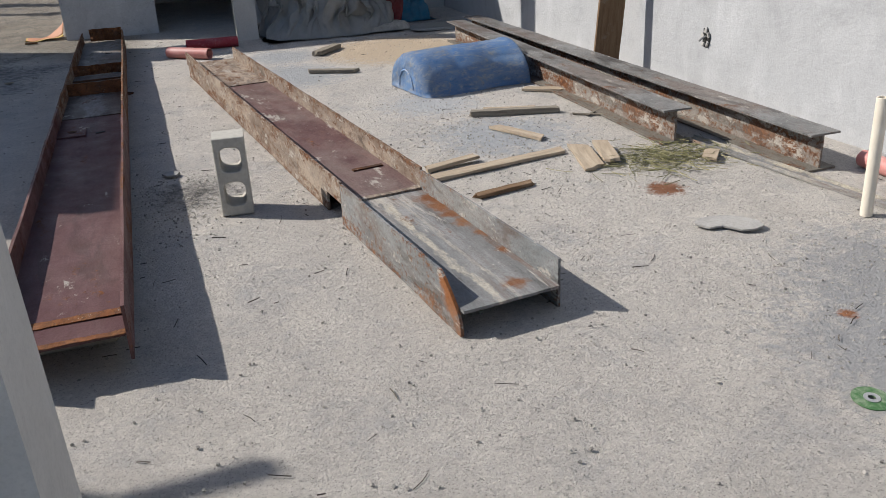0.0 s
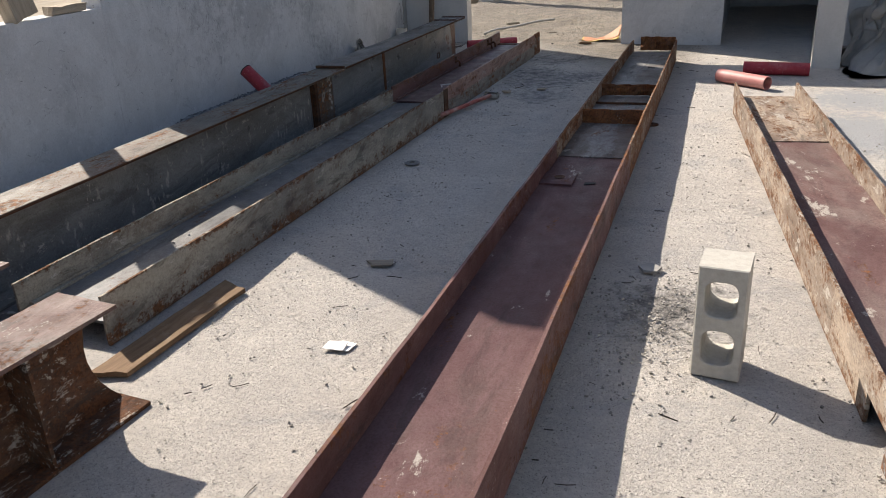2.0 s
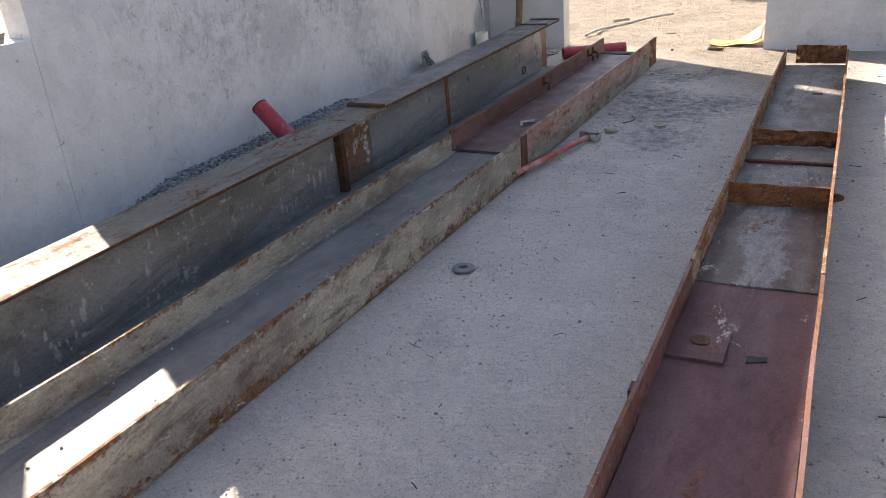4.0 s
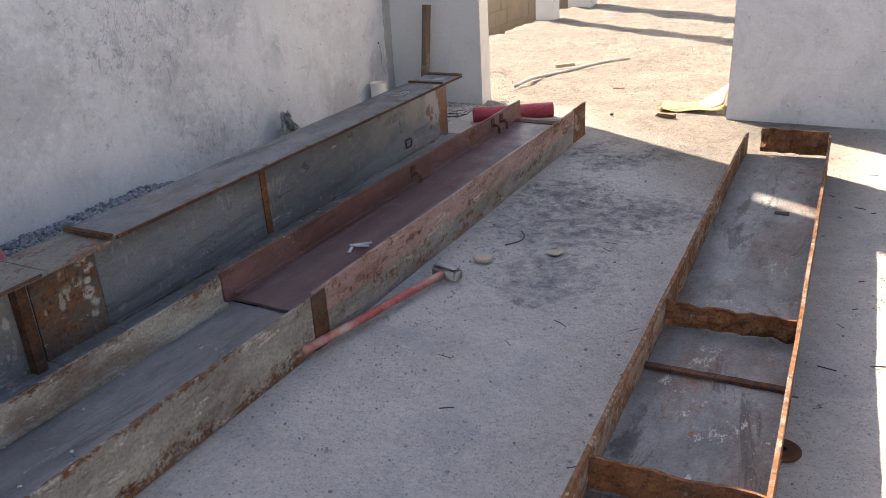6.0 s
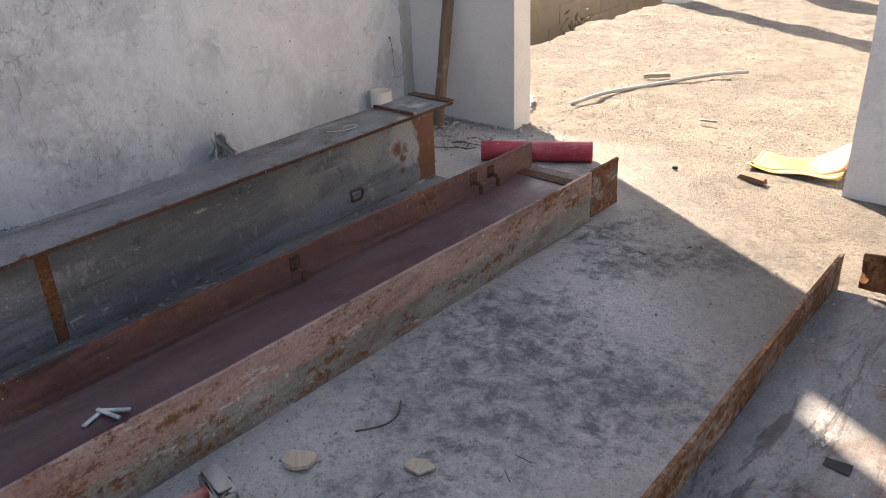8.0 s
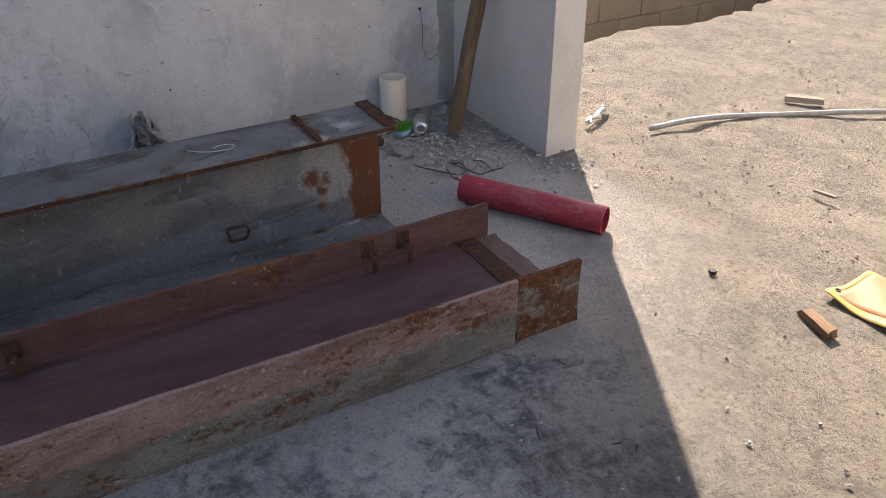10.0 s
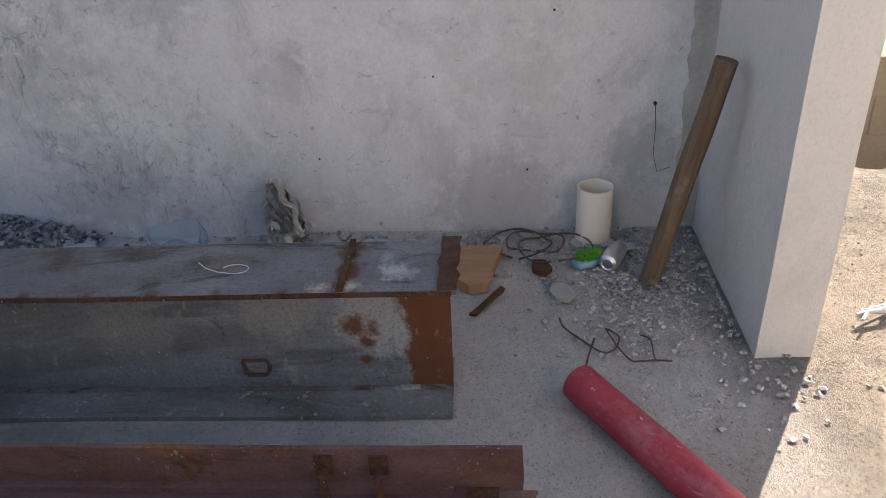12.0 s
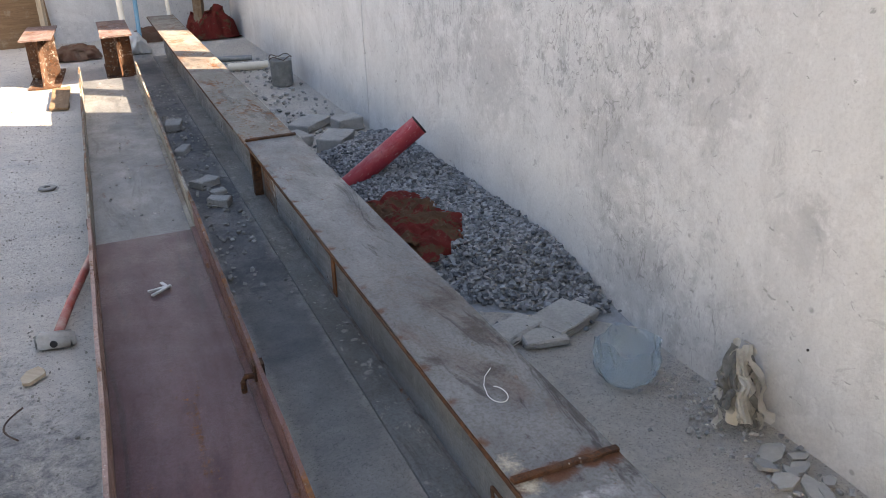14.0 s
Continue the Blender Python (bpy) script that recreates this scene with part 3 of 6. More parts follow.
TEAL = plain("blue_plastic_brush_body", (0.10, 0.25, 0.34), (0.16, 0.34, 0.44), 0.5, 30, 0.3)
BLUE_BAG = plain("bright_blue_plastic_bag", (0.04, 0.22, 0.38), (0.06, 0.30, 0.48), 0.5, 9, 0.2)
LEAF = plain("dry_roadside_leaves", (0.05, 0.065, 0.02), (0.15, 0.12, 0.05), 0.8, 20, 0.0, 0.2, 0.1, "island")
CHALK = plain("white_chalk", (0.44, 0.44, 0.43), (0.60, 0.60, 0.58), 0.95, 60)
EARTH = plain("dry_earth", (0.20, 0.165, 0.12), (0.32, 0.27, 0.20), 0.95, 1.5, 0.3, 0.1, 0.5)


def clear_plastic():
    k = Mat("cloudy_clear_plastic", 0.22, 0, 0.5)
    k.colour((0.76, 0.84, 0.88))
    k.b.inputs["Transmission Weight"].default_value = 0.85
    k.b.inputs["IOR"].default_value = 1.12
    k.bump(k.noise(12, 4), 0.3, 0.01)
    return k.m


def sack_cloth():
    k = Mat("red_and_brown_woven_sack", 0.85, 0, 0.15)
    c = k.mix(k.step(k.noise(4.2, 5, 0.65, 0.4), 0.52, 0.56), (0.235, 0.038, 0.03), (0.17, 0.095, 0.055))
    c = k.mix(k.step(k.noise(8, 6, 0.72), 0.45, 0.70, 0, 0.5), c, (0.09, 0.035, 0.025))
    c = k.mix(k.step(k.noise(14, 6, 0.75), 0.58, 0.66, 0, 0.5), c, (0.30, 0.24, 0.18))
    k.colour(c)
    k.bump(k.noise(16, 5, 0.7, 0.6), 0.6, 0.02).bump(k.noise(140, 3, 0.7), 0.4, 0.003)
    return k.m


SACK = sack_cloth()
RED_CLOTH = plain("dull_red_cloth", (0.22, 0.04, 0.05), (0.32, 0.08, 0.08), 0.9, 9, 0.2, 0.15, 0.4)
SACK_BROWN = plain("brown_sacking", (0.15, 0.065, 0.045), (0.22, 0.14, 0.095), 0.9, 8, 0.2, 0.2, 0.4)
CLEAR = clear_plastic()


# ---- building helpers ----
def east(x, y):
    """The east half of the yard is set out a little askew to the west wall."""
    return x + 0.0237 * (y - 10.9), y - 0.0237 * (x + 1.0)



def mesh_of(bm, name, material, smooth=False):
    bmesh.ops.recalc_face_normals(bm, faces=bm.faces)
    data = bpy.data.meshes.new(name)
    bm.to_mesh(data)
    bm.free()
    if smooth:
        data.shade_smooth()
    if material:
        data.materials.append(material)
    return data


def part(name, bm, material, parent, label="", smooth=False):
    ob = new(name, mesh_of(bm, name, material, smooth))
    ob.parent = parent
    if label:
        tagged(ob, label)
    return ob


def thing(name, m, label, category, group="", kind=""):
    ob = new(name)
    ob.empty_display_size = 0.1
    ob.matrix_world = m
    return tagged(ob, label, category, group, kind)


def solo(name, bm, material, m, label, category, group="", kind="", smooth=False):
    ob = new(name, mesh_of(bm, name, material, smooth))
    ob.matrix_world = m
    return tagged(ob, label, category, group, kind)


def box(bm, x0, x1, y0, y1, z0, z1, ny=1, nx=1, nz=1, wob=0.0, ragged=0.0, seed=0.0):
    """A box in segments; wob bends its faces slightly, ragged gnaws at its upper edge and ends."""
    def pt(i, j, k):
        p = Vector((x0 + (x1 - x0) * i / nx, y0 + (y1 - y0) * j / ny, z0 + (z1 - z0) * k / nz))
        if wob:
            p += Vector(noise.noise_vector(p * 2.3 + Vector((seed, seed, seed)))) * wob
        if ragged and k == nz:
            p.z -= min(ragged, 0.15 * (z1 - z0)) * abs(noise.noise(p * 9 + Vector((seed, 0, 0))))
        if ragged and j in (0, ny):
            p.y += ragged * noise.noise(p * 25 + Vector((0, seed, 0)))
        return bm.verts.new(p)
    grid = {}
    for i in range(nx + 1):
        for j in range(ny + 1):
            for k in range(nz + 1):
                if i in (0, nx) or j in (0, ny) or k in (0, nz):
                    grid[i, j, k] = pt(i, j, k)
    for i in range(nx):
        for j in range(ny):
            for k in (0, nz):
                bm.faces.new([grid[i, j, k], grid[i + 1, j, k], grid[i + 1, j + 1, k], grid[i, j + 1, k]])
    for i in range(nx):
        for k in range(nz):
            for j in (0, ny):
                bm.faces.new([grid[i, j, k], grid[i + 1, j, k], grid[i + 1, j, k + 1], grid[i, j, k + 1]])
    for j in range(ny):
        for k in range(nz):
            for i in (0, nx):
                bm.faces.new([grid[i, j, k], grid[i, j + 1, k], grid[i, j + 1, k + 1], grid[i, j, k + 1]])
    return bm


def boxm(*a, **k):
    return box(bmesh.new(), *a, **k)


def bevelled(bm, w=0.006, seg=1):
    bmesh.ops.bevel(bm, geom=bm.edges[:] + bm.verts[:], offset=w, segments=seg, affect="EDGES")
    return bm


def lathe(bm, rings, n=24, axis="Z", closed=True):
    """Rings of (radius, height), turned round an axis."""
    rows = []
    for r, h in rings:
        row = []
        for i in range(n):
            a = 2 * math.pi * i / n
            p = (r * math.cos(a), r * math.sin(a), h)
            row.append(bm.verts.new(p if axis == "Z" else (p[0], h, p[1])))
        rows.append(row)
    for a, b in zip(rows, rows[1:]):
        for i in range(n):
            bm.faces.new([a[i], a[(i + 1) % n], b[(i + 1) % n], b[i]])
    if closed:
        for row in (rows[0], rows[-1]):
            bm.faces.new(row)
    return bm


def tube(bm, points, r, n=8):
    """A round rod along points."""
    pts = [Vector(p) for p in points]
    rows = []
    for i, p in enumerate(pts):
        d = (pts[min(i + 1, len(pts) - 1)] - pts[max(i - 1, 0)]).normalized()
        u = d.orthogonal().normalized() if abs(d.z) > 0.9 else d.cross(Vector((0, 0, 1))).normalized()
        w = d.cross(u)
        rows.append([bm.verts.new(p + (u * math.cos(2 * math.pi * k / n) + w * math.sin(2 * math.pi * k / n)) * r) for k in range(n)])
    for a, b in zip(rows, rows[1:]):
        for k in range(n):
            bm.faces.new([a[k], a[(k + 1) % n], b[(k + 1) % n], b[k]])
    bm.faces.new(rows[0])
    bm.faces.new(rows[-1])
    return bm


def from_data(name, verts, faces, material, smooth=False):
    data = bpy.data.meshes.new(name)
    data.from_pydata(verts, [], faces)
    data.update()
    if smooth:
        data.shade_smooth()
    data.materials.append(material)
    return data


STONE_CORNERS = [(x, y, z) for x in (-1, 1) for y in (-1, 1) for z in (-1, 1)]
STONE_FACES = [(0, 1, 3, 2), (4, 6, 7, 5), (0, 4, 5, 1), (2, 3, 7, 6), (0, 2, 6, 4), (1, 5, 7, 3)]


def stones(name, spots, material, label, category, rng, flat=0.6):
    """Many small broken stones in one mesh; spots are (x, y, z, size)."""
    verts, faces = [], []
    for x, y, z, s in spots:
        o = len(verts)
        e = Euler((rng.uniform(0, 6), rng.uniform(0, 6), rng.uniform(0, 6))).to_matrix()
        for d in STONE_CORNERS:
            p = e @ (Vector((d[0], d[1] * 0.8, d[2] * 0.65)) * s * rng.uniform(0.42, 0.78))
            verts.append((x + p.x, y + p.y, z + p.z * flat))
        faces += [tuple(o + i for i in f) for f in STONE_FACES]
    return tagged(new(name, from_data(name, verts, faces, material)), label, category, "", "stuff")


def twigs(name, spots, material, label, category, rng, r=0.003):
    """Many thin bent sticks in one mesh; spots are (x, y, length, height)."""
    verts, faces = [], []
    for x, y, l, z in spots:
        a, o = rng.uniform(0, 2 * math.pi), len(verts)
        bend, lift = rng.uniform(-0.25, 0.25), rng.uniform(0, 0.25)
        rr = r * rng.uniform(0.6, 1.4)
        for q in (-0.5, 0.05, 0.5):
            cx, cy = x + math.cos(a) * q * l - math.sin(a) * bend * l * (0.25 - q * q), y + math.sin(a) * q * l + math.cos(a) * bend * l * (0.25 - q * q)
            for c, s in ((0, 1), (0.87, -0.5), (-0.87, -0.5)):
                verts.append((cx - math.sin(a) * c * rr, cy + math.cos(a) * c * rr, z + rr + s * rr + (q + 0.5) * lift * l * 0.4))
        for k in (0, 3):
            faces += [(o + k + i, o + k + (i + 1) % 3, o + k + 3 + (i + 1) % 3, o + k + 3 + i) for i in range(3)]
    return tagged(new(name, from_data(name, verts, faces, material)), label, category, "", "stuff")


def along(p0, p1, z=0.0):
    """The pose at p0 whose y axis points to p1."""
    return pose(p0[0], p0[1], z, 0, 0, math.degrees(math.atan2(-(p1[0] - p0[0]), p1[1] - p0[1])))


def dist(p0, p1):
    return math.hypot(p1[0] - p0[0], p1[1] - p0[1])


# ---- the setting ----
def floor_height(x, y):
    p = Vector((x, y, 0))
    h = 0.006 * noise.noise(p * 1.3) + 0.004 * noise.noise(p * 4.1) + 0.002 * noise.noise(p * 13)
    if y > 11.6:
        f = min(1.0, (y - 11.6) / 0.6)
        h += f * (0.02 * noise.noise(p * 1.9 + Vector((7, 0, 0))) + 0.02 * noise.noise(p * 4.5) + 0.012 * noise.noise(p * 9 + Vector((1, 5, 0))))
    return h - 0.004


def build_floor():
    xs = np.arange(-4.2, 4.01, 0.055)
    ys = np.arange(-4.0, 20.01, 0.06)
    verts, faces = [], []
    nx, ny = len(xs), len(ys)
    for j, y in enumerate(ys):
        for i, x in enumerate(xs):
            xx = x
            if i == 0:
                xx = x + (0.16 * noise.noise(Vector((0, y * 1.5, 3))) + 0.08 * noise.noise(Vector((0, y * 6, 3))) if y > 11.6 else 0)
            verts.append((xx, y, floor_height(x, y)))
    for j in range(ny - 1):
        for i in range(nx - 1):
            a = j * nx + i
            faces.append((a, a + 1, a + nx + 1, a + nx))
    rim = [j * nx for j in range(ny)]
    o = len(verts)
    verts += [(verts[r][0] - 0.03 * noise.noise(Vector((0, verts[r][1] * 5, 9))), verts[r][1], -0.6) for r in rim]
    faces += [(rim[j], rim[j + 1], o + j + 1, o + j) for j in range(ny - 1)]
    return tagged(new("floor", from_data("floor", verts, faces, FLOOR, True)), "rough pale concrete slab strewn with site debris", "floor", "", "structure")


build_floor()
big = bmesh.new()
bmesh.ops.create_grid(big, x_segments=60, y_segments=60, size=300)
for v in big.verts:
    v.co.z = -0.5 + 0.1 * noise.noise(v.co * 0.15) + (max(0, v.co.length - 60) * 0.02)
solo("ground", big, EARTH, pose(0, 10, 0), "dry bare earth around the building site", "ground", "", "structure")

TOP = 3.3


def wall(name, x0, x1, y0, y1, z0, z1, material, label, wob=0.006):
    n = lambda a, b: max(1, int((b - a) / 0.35))
    bm = boxm(x0, x1, y0, y1, z0, z1, n(y0, y1), n(x0, x1), n(z0, z1), wob)
    return solo(name, bm, material, pose(0, 0, 0), label, "wall", "", "structure", True)


def wall_sharp(*a, **k):
    ob = wall(*a, **k)
    ob.data.shade_flat()
    return ob


wall_sharp("wall_west", -3.9, -3.75, 6.42, 11.33, -0.1, 3.2, WALL, "grey cement-rendered boundary wall with trowel marks")
# Its unseen top is set lower to let a sun strip onto the long beam.
wall_sharp("wall_west_corner", -3.9, -3.75, 11.33, 11.6, -0.1, 2.84, WALL, "grey cement-rendered wall corner")
wall_sharp("wall_west_sill", -3.9, -3.748, 4.5, 6.416, -0.1, 1.0, WALL, "low rendered wall under an unfinished opening")
wall_sharp("wall_west_end", -3.9, -3.75, 1.4, 4.496, -0.1, 3.06, WALL, "grey cement-rendered wall beside the opening")
wall_sharp("wall_return", -3.749, -2.965, 11.444, 11.6, -0.1, TOP, COLUMN, "rendered wall end beside the opening to the yard")
wall_sharp("wall_north_lintel", -2.961, -1.179, 11.444, 11.59, 2.1, TOP, COLUMN, "rendered lintel over the opening to the yard")
wall_sharp("wall_north_panel", -1.175, -0.12, 11.444, 11.6, -0.1, TOP, WALL, "patched rendered wall panel between two openings", wob=0.012)
wall_sharp("wall_north_door_head", -0.116, 0.996, 11.444, 11.59, 2.1, TOP, COLUMN, "rendered wall over a doorway")
wall_sharp("wall_north_east", 1.0, 3.59, 11.444, 11.6, -0.1, TOP, COLUMN, "rendered wall in shade behind a tarpaulin heap")
wall_sharp("wall_east", 3.6, 3.75, -4.0, 11.6, -0.1, 2.6, WALL_WHITE, "pale rendered boundary wall in full sun")
wall_sharp("wall_room_west", -0.28, -0.13, 11.604, 15.0, -0.1, TOP, WALL, "rendered side wall of the dark room")
wall_sharp("wall_room_back", -0.126, 3.8, 14.85, 15.0, -0.1, TOP, WALL, "rendered back wall of the dark room")
wall_sharp("wall_room_east", 3.65, 3.8, 11.604, 14.846, -0.1, TOP, WALL, "rendered side wall of the dark room")
wall_sharp("ceiling", -0.28, 3.8, 11.605, 15.0, TOP + 0.004, TOP + 0.15, WALL, "concrete roof slab over the dark room")
wall_sharp("wall_south", -3.745, -1.62, 1.4, 1.55, -0.1, 2.6, WALL, "grey rendered wall closing the yard")
wall_sharp("column_porch", 0.715, 0.945, 10.18, 10.42, -0.1, TOP, COLUMN, "square rendered concrete column")
# Unseen slab, added to shade the far end of the east wall.
wall_sharp("porch_roof", 0.6, 3.59, 10.15, 11.44, TOP + 0.004, TOP + 0.15, COLUMN, "concrete roof slab over the porch column")
wall_sharp("column_near", -0.67, -0.392, 1.90, 2.17, -0.1, TOP, COLUMN, "square rendered concrete column beside the beams")
wall_sharp("column_yard", -4.18, -3.95, 15.72, 15.95, -0.1, 2.8, COLUMN, "slim concrete column at the yard's edge")
wall_sharp("column_yard_far", -4.22, -3.9, 17.05, 17.35, -0.1, 2.8, COLUMN, "concrete column at the far end of the yard")

# ---- steel beams ----

def plate(parent, name, x0, x1, y0, y1, z0, z1, material, label="", ragged=0.004, wob=0.004, seed=0.0, nz=3):
    n = max(2, int(abs(y1 - y0) / 0.12))
    nx = max(3, int(abs(x1 - x0) / 0.03)) if abs(x1 - x0) > 0.1 else 1
    return part(name, boxm(x0, x1, y0, y1, z0, z1, n, nx, nz, wob, ragged, seed), material, parent, label)


def beam_lying_near():
    """The short beam by the upright block: two lengths welded together, lying on its flange edges."""
    a, b = east(1.155, 3.06), east(0.36, 8.45)
    L = dist(a, b)
    t = thing("steel_beam", along(a, b), "rusty steel I-beam lying on its flange edges on concrete", "steel beam", "loose steel beams")
    s = 1.25
    cut = plate(t, "flange", -0.215, -0.203, 0.0, s, 0.0, 0.205, NEAR_FLANGE_END, "grey flange with an orange scooped end", seed=1, nz=8)
    for v in cut.data.vertices:
        v.co.y += 0.15 * max(0.0, 1 - v.co.y / 0.4) * max(0.0, (v.co.z - 0.04) / 0.165) ** 1.6
    plate(t, "flange", 0.203, 0.215, 0.02, s, 0.0, 0.20, NEAR_FLANGE, seed=2)
    plate(t, "flange", -0.216, -0.203, s, L, 0.105, 0.213, CREAM_RUST, "pale flange with brown rust", 0.006, seed=3)
    plate(t, "flange_lower", -0.216, -0.203, s + 0.22, L - 0.06, 0.0, 0.103, CREAM_RUST, "", 0.001, seed=4)
    plate(t, "flange", 0.203, 0.216, s, L, 0.0, 0.213, CREAM_RUST, "pale flange with brown rust", 0.006, seed=5)
    plate(t, "web", -0.2, 0.2, 0.0, s, 0.090, 0.102, GREY_STREAK, "worn grey web with cement streaks", 0.003, seed=6, nz=1)
    plate(t, "web", -0.2, 0.2, s + 0.003, 4.22, 0.096, 0.108, NEAR_WEB, "dusty red-oxide web", 0.002, seed=7, nz=1)
    plate(t, "web", -0.2, 0.2, 4.222, L, 0.100, 0.114, CREAM_RUST, "pale rusty web", 0.004, seed=8, nz=1)
    plate(t, "splice_plate", -0.2, 0.2, s - 0.012, s + 0.02, 0.085, 0.112, CREAM_RUST, "welded splice", 0.002, 0.001, 10, 1)
    plate(t, "flake", 0.0, 0.17, s + 0.42, s + 0.45, 0.109, 0.117, RUST, "loose rust flake", 0.004, 0.006, 11, 1)
    return t


def beam_lying_long():
    """The long beam with cross stiffeners."""
    a, b = (-0.545, 3.19), (-0.705, 10.42)
    L = dist(a, b)
    t = thing("steel_beam", along(a, b, 0.055) @ pose(0, 0, 0, -0.43, 0, 0), "long rusty steel I-beam with cross stiffeners on concrete", "steel beam", "loose steel beams")
    w = 0.212
    for sgn, seed in ((-1, 1), (1, 7)):
        x0, x1 = (-w, -w + 0.012) if sgn < 0 else (w - 0.012, w)
        plate(t, "flange", x0, x1, 0, 3.35, 0, 0.20, PRIMER, "dark red-oxide flange with rust", 0.005, seed=seed)
        plate(t, "flange", x0, x1, 3.352, L + (0.02 if sgn < 0 else 0), 0, 0.205, LONG_RUST, "rust-eaten pale flange", 0.014, 0.004, seed + 1, 5)
    h = w - 0.0135
    plate(t, "web", -h, h, 0.012, 3.42, 0.088, 0.1, PRIMER_WEB, "red-oxide primed web", 0.003, seed=3, nz=1)
    plate(t, "web", -h, h, 3.424, 4.2, 0.09, 0.102, BROWN_WEB, "brown stained web", 0.003, seed=4, nz=1)
    plate(t, "web", -h, h, 4.204, 4.7, 0.09, 0.102, GREY_WEB, "stained grey web", 0.003, seed=14, nz=1)
    plate(t, "web", -h, h, 4.704, L - 0.05, 0.086, 0.098, GREY_WEB, "stained grey web", 0.003, seed=5, nz=1)
    plate(t, "weld_strip", -h, h, 0.155, 0.205, 0.1015, 0.1045, RUST_ORANGE, "orange rusty weld band", 0.006, 0.003, 12, 1)
    plate(t, "rust_lip", -h, h, 0.0, 0.03, 0.1012, 0.1038, RUST_ORANGE, "flaking orange end", 0.012, 0.003, 21, 1)
    plate(t, "weld_strip", -h, h, 3.405, 3.425, 0.099, 0.105, BROWN_WEB, "rough weld seam", 0.003, 0.002, 13, 1)
    for y, hh, x0 in ((4.21, 0.200, -h), (5.10, 0.190, -h), (L - 0.02, 0.235, -0.13)):
        bm = boxm(x0, h, y - 0.004, y + 0.004, 0.103, hh, 1, 18, 5, 0.004, 0.03 if y > 5 else 0.010, y)
        part("stiffener", bm, RUST_ORANGE, t, "rusted cross stiffener plate")
    plate(t, "ridge", -h, h, 4.80, 4.825, 0.1, 0.112, RUST, "", 0.003, 0.002, 15, 1)
    plate(t, "patch_plate", -h, -0.03, 2.86, 3.06, 0.1015, 0.112, PRIMER_WEB, "welded patch plate", 0.002, 0.001, 16, 1)
    part("bolt_hole", lathe(bmesh.new(), [(0.024, 0.1125), (0.030, 0.1155), (0.016, 0.114), (0.012, 0.1128)], 14), RUST, t).location = (-0.11, 2.97, 0)
    # Two black plates stand in for the shade inside holes in the web.
    plate(t, "slot", 0.03, 0.085, 2.91, 2.945, 0.1012, 0.1035, BLACK, "black plate for the dark inside of a torn slot", 0.03, 0.002, 18, 1)
    plate(t, "slot", 0.03, 0.09, 6.255, 6.295, 0.0995, 0.1015, BLACK, "black plate for the dark inside of a torch-cut hole", 0.03, 0.003, 19, 1)
    plate(t, "flange_tab", -w - 0.02, -w + 0.004, 2.55, 2.60, 0.12, 0.17, RUST, "", 0.003, 0.002, 20, 1)
    return t


def beam_lying_wall():
    """The beam beside the wall beam: cream near length, red-oxide far length."""
    a, b = (-2.26, 4.22), (-2.165, 10.80)
    L = dist(a, b)
    t = thing("steel_beam", along(a, b), "flaking cream and red-oxide steel I-beam on concrete", "steel beam", "loose steel beams")
    w, s = 0.222, 3.67
    h = w - 0.0135
    plate(t, "flange", -w, -w + 0.012, 0, s, 0, 0.205, CREAM, "cream-painted flange", 0.006, seed=1)
    plate(t, "flange", w - 0.012, w, 0, s, 0, 0.208, CREAM, "cream-painted flange with rust", 0.008, seed=2)
    plate(t, "flange", -w, -w + 0.013, s + 0.002, L - 0.05, 0, 0.222, PRIMER, "red-oxide flange", 0.004, seed=3)
    plate(t, "flange", w - 0.013, w, s + 0.002, L - 0.22, 0.0, 0.222, PINK_BAND, "pink and grey flaking flange", 0.005, seed=4)
    plate(t, "flange", w - 0.013, w, L - 0.218, L, 0.012, 0.222, END_PIECE, "rusty flange end", 0.008, seed=5)
    plate(t, "web", -h, h, 0.02, s + 0.03, 0.08, 0.092, CHANNEL_WEB, "dark grey web with cement dust", 0.003, seed=6, nz=1)
    plate(t, "web", -h, h, s + 0.034, L - 0.12, 0.094, 0.106, FAR_WEB, "dark red-oxide web", 0.003, seed=7, nz=1)
    plate(t, "web", -h, h, L - 0.118, L - 0.02, 0.09, 0.102, STUB_TOP, "", 0.012, seed=8, nz=1)
    plate(t, "weld_strip", -h, h, L - 0.17, L - 0.10, 0.1065, 0.111, RUST, "rusty weld band", 0.003, 0.002, 9, 1)
    plate(t, "fillet", -h, -h + 0.02, s + 0.05, L - 0.2, 0.106, 0.122, PRIMER, "", 0.001, 0.001, 10, 1)
    plate(t, "fillet", -h, -h + 0.02, 0.05, s, 0.092, 0.105, CREAM, "", 0.001, 0.001, 11, 1)
    plate(t, "splice_plate", w - 0.002, w + 0.005, s - 0.02, s + 0.06, 0.0, 0.212, RUST, "rusty splice", 0.003, 0.001, 12)
    for y in (5.11, 6.10, 6.22):
        bm = bmesh.new()
        tube(bm, [(-h, y, 0.16), (-h + 0.03, y, 0.165), (-h + 0.04, y + 0.005, 0.15), (-h + 0.04, y + 0.005, 0.115)], 0.009, 8)
        box(bm, -w - 0.012, -w + 0.02, y - 0.02, y + 0.02, 0.15, 0.205)
        part("bracket", bm, RUST, t, "rusty hook bracket")
    return t


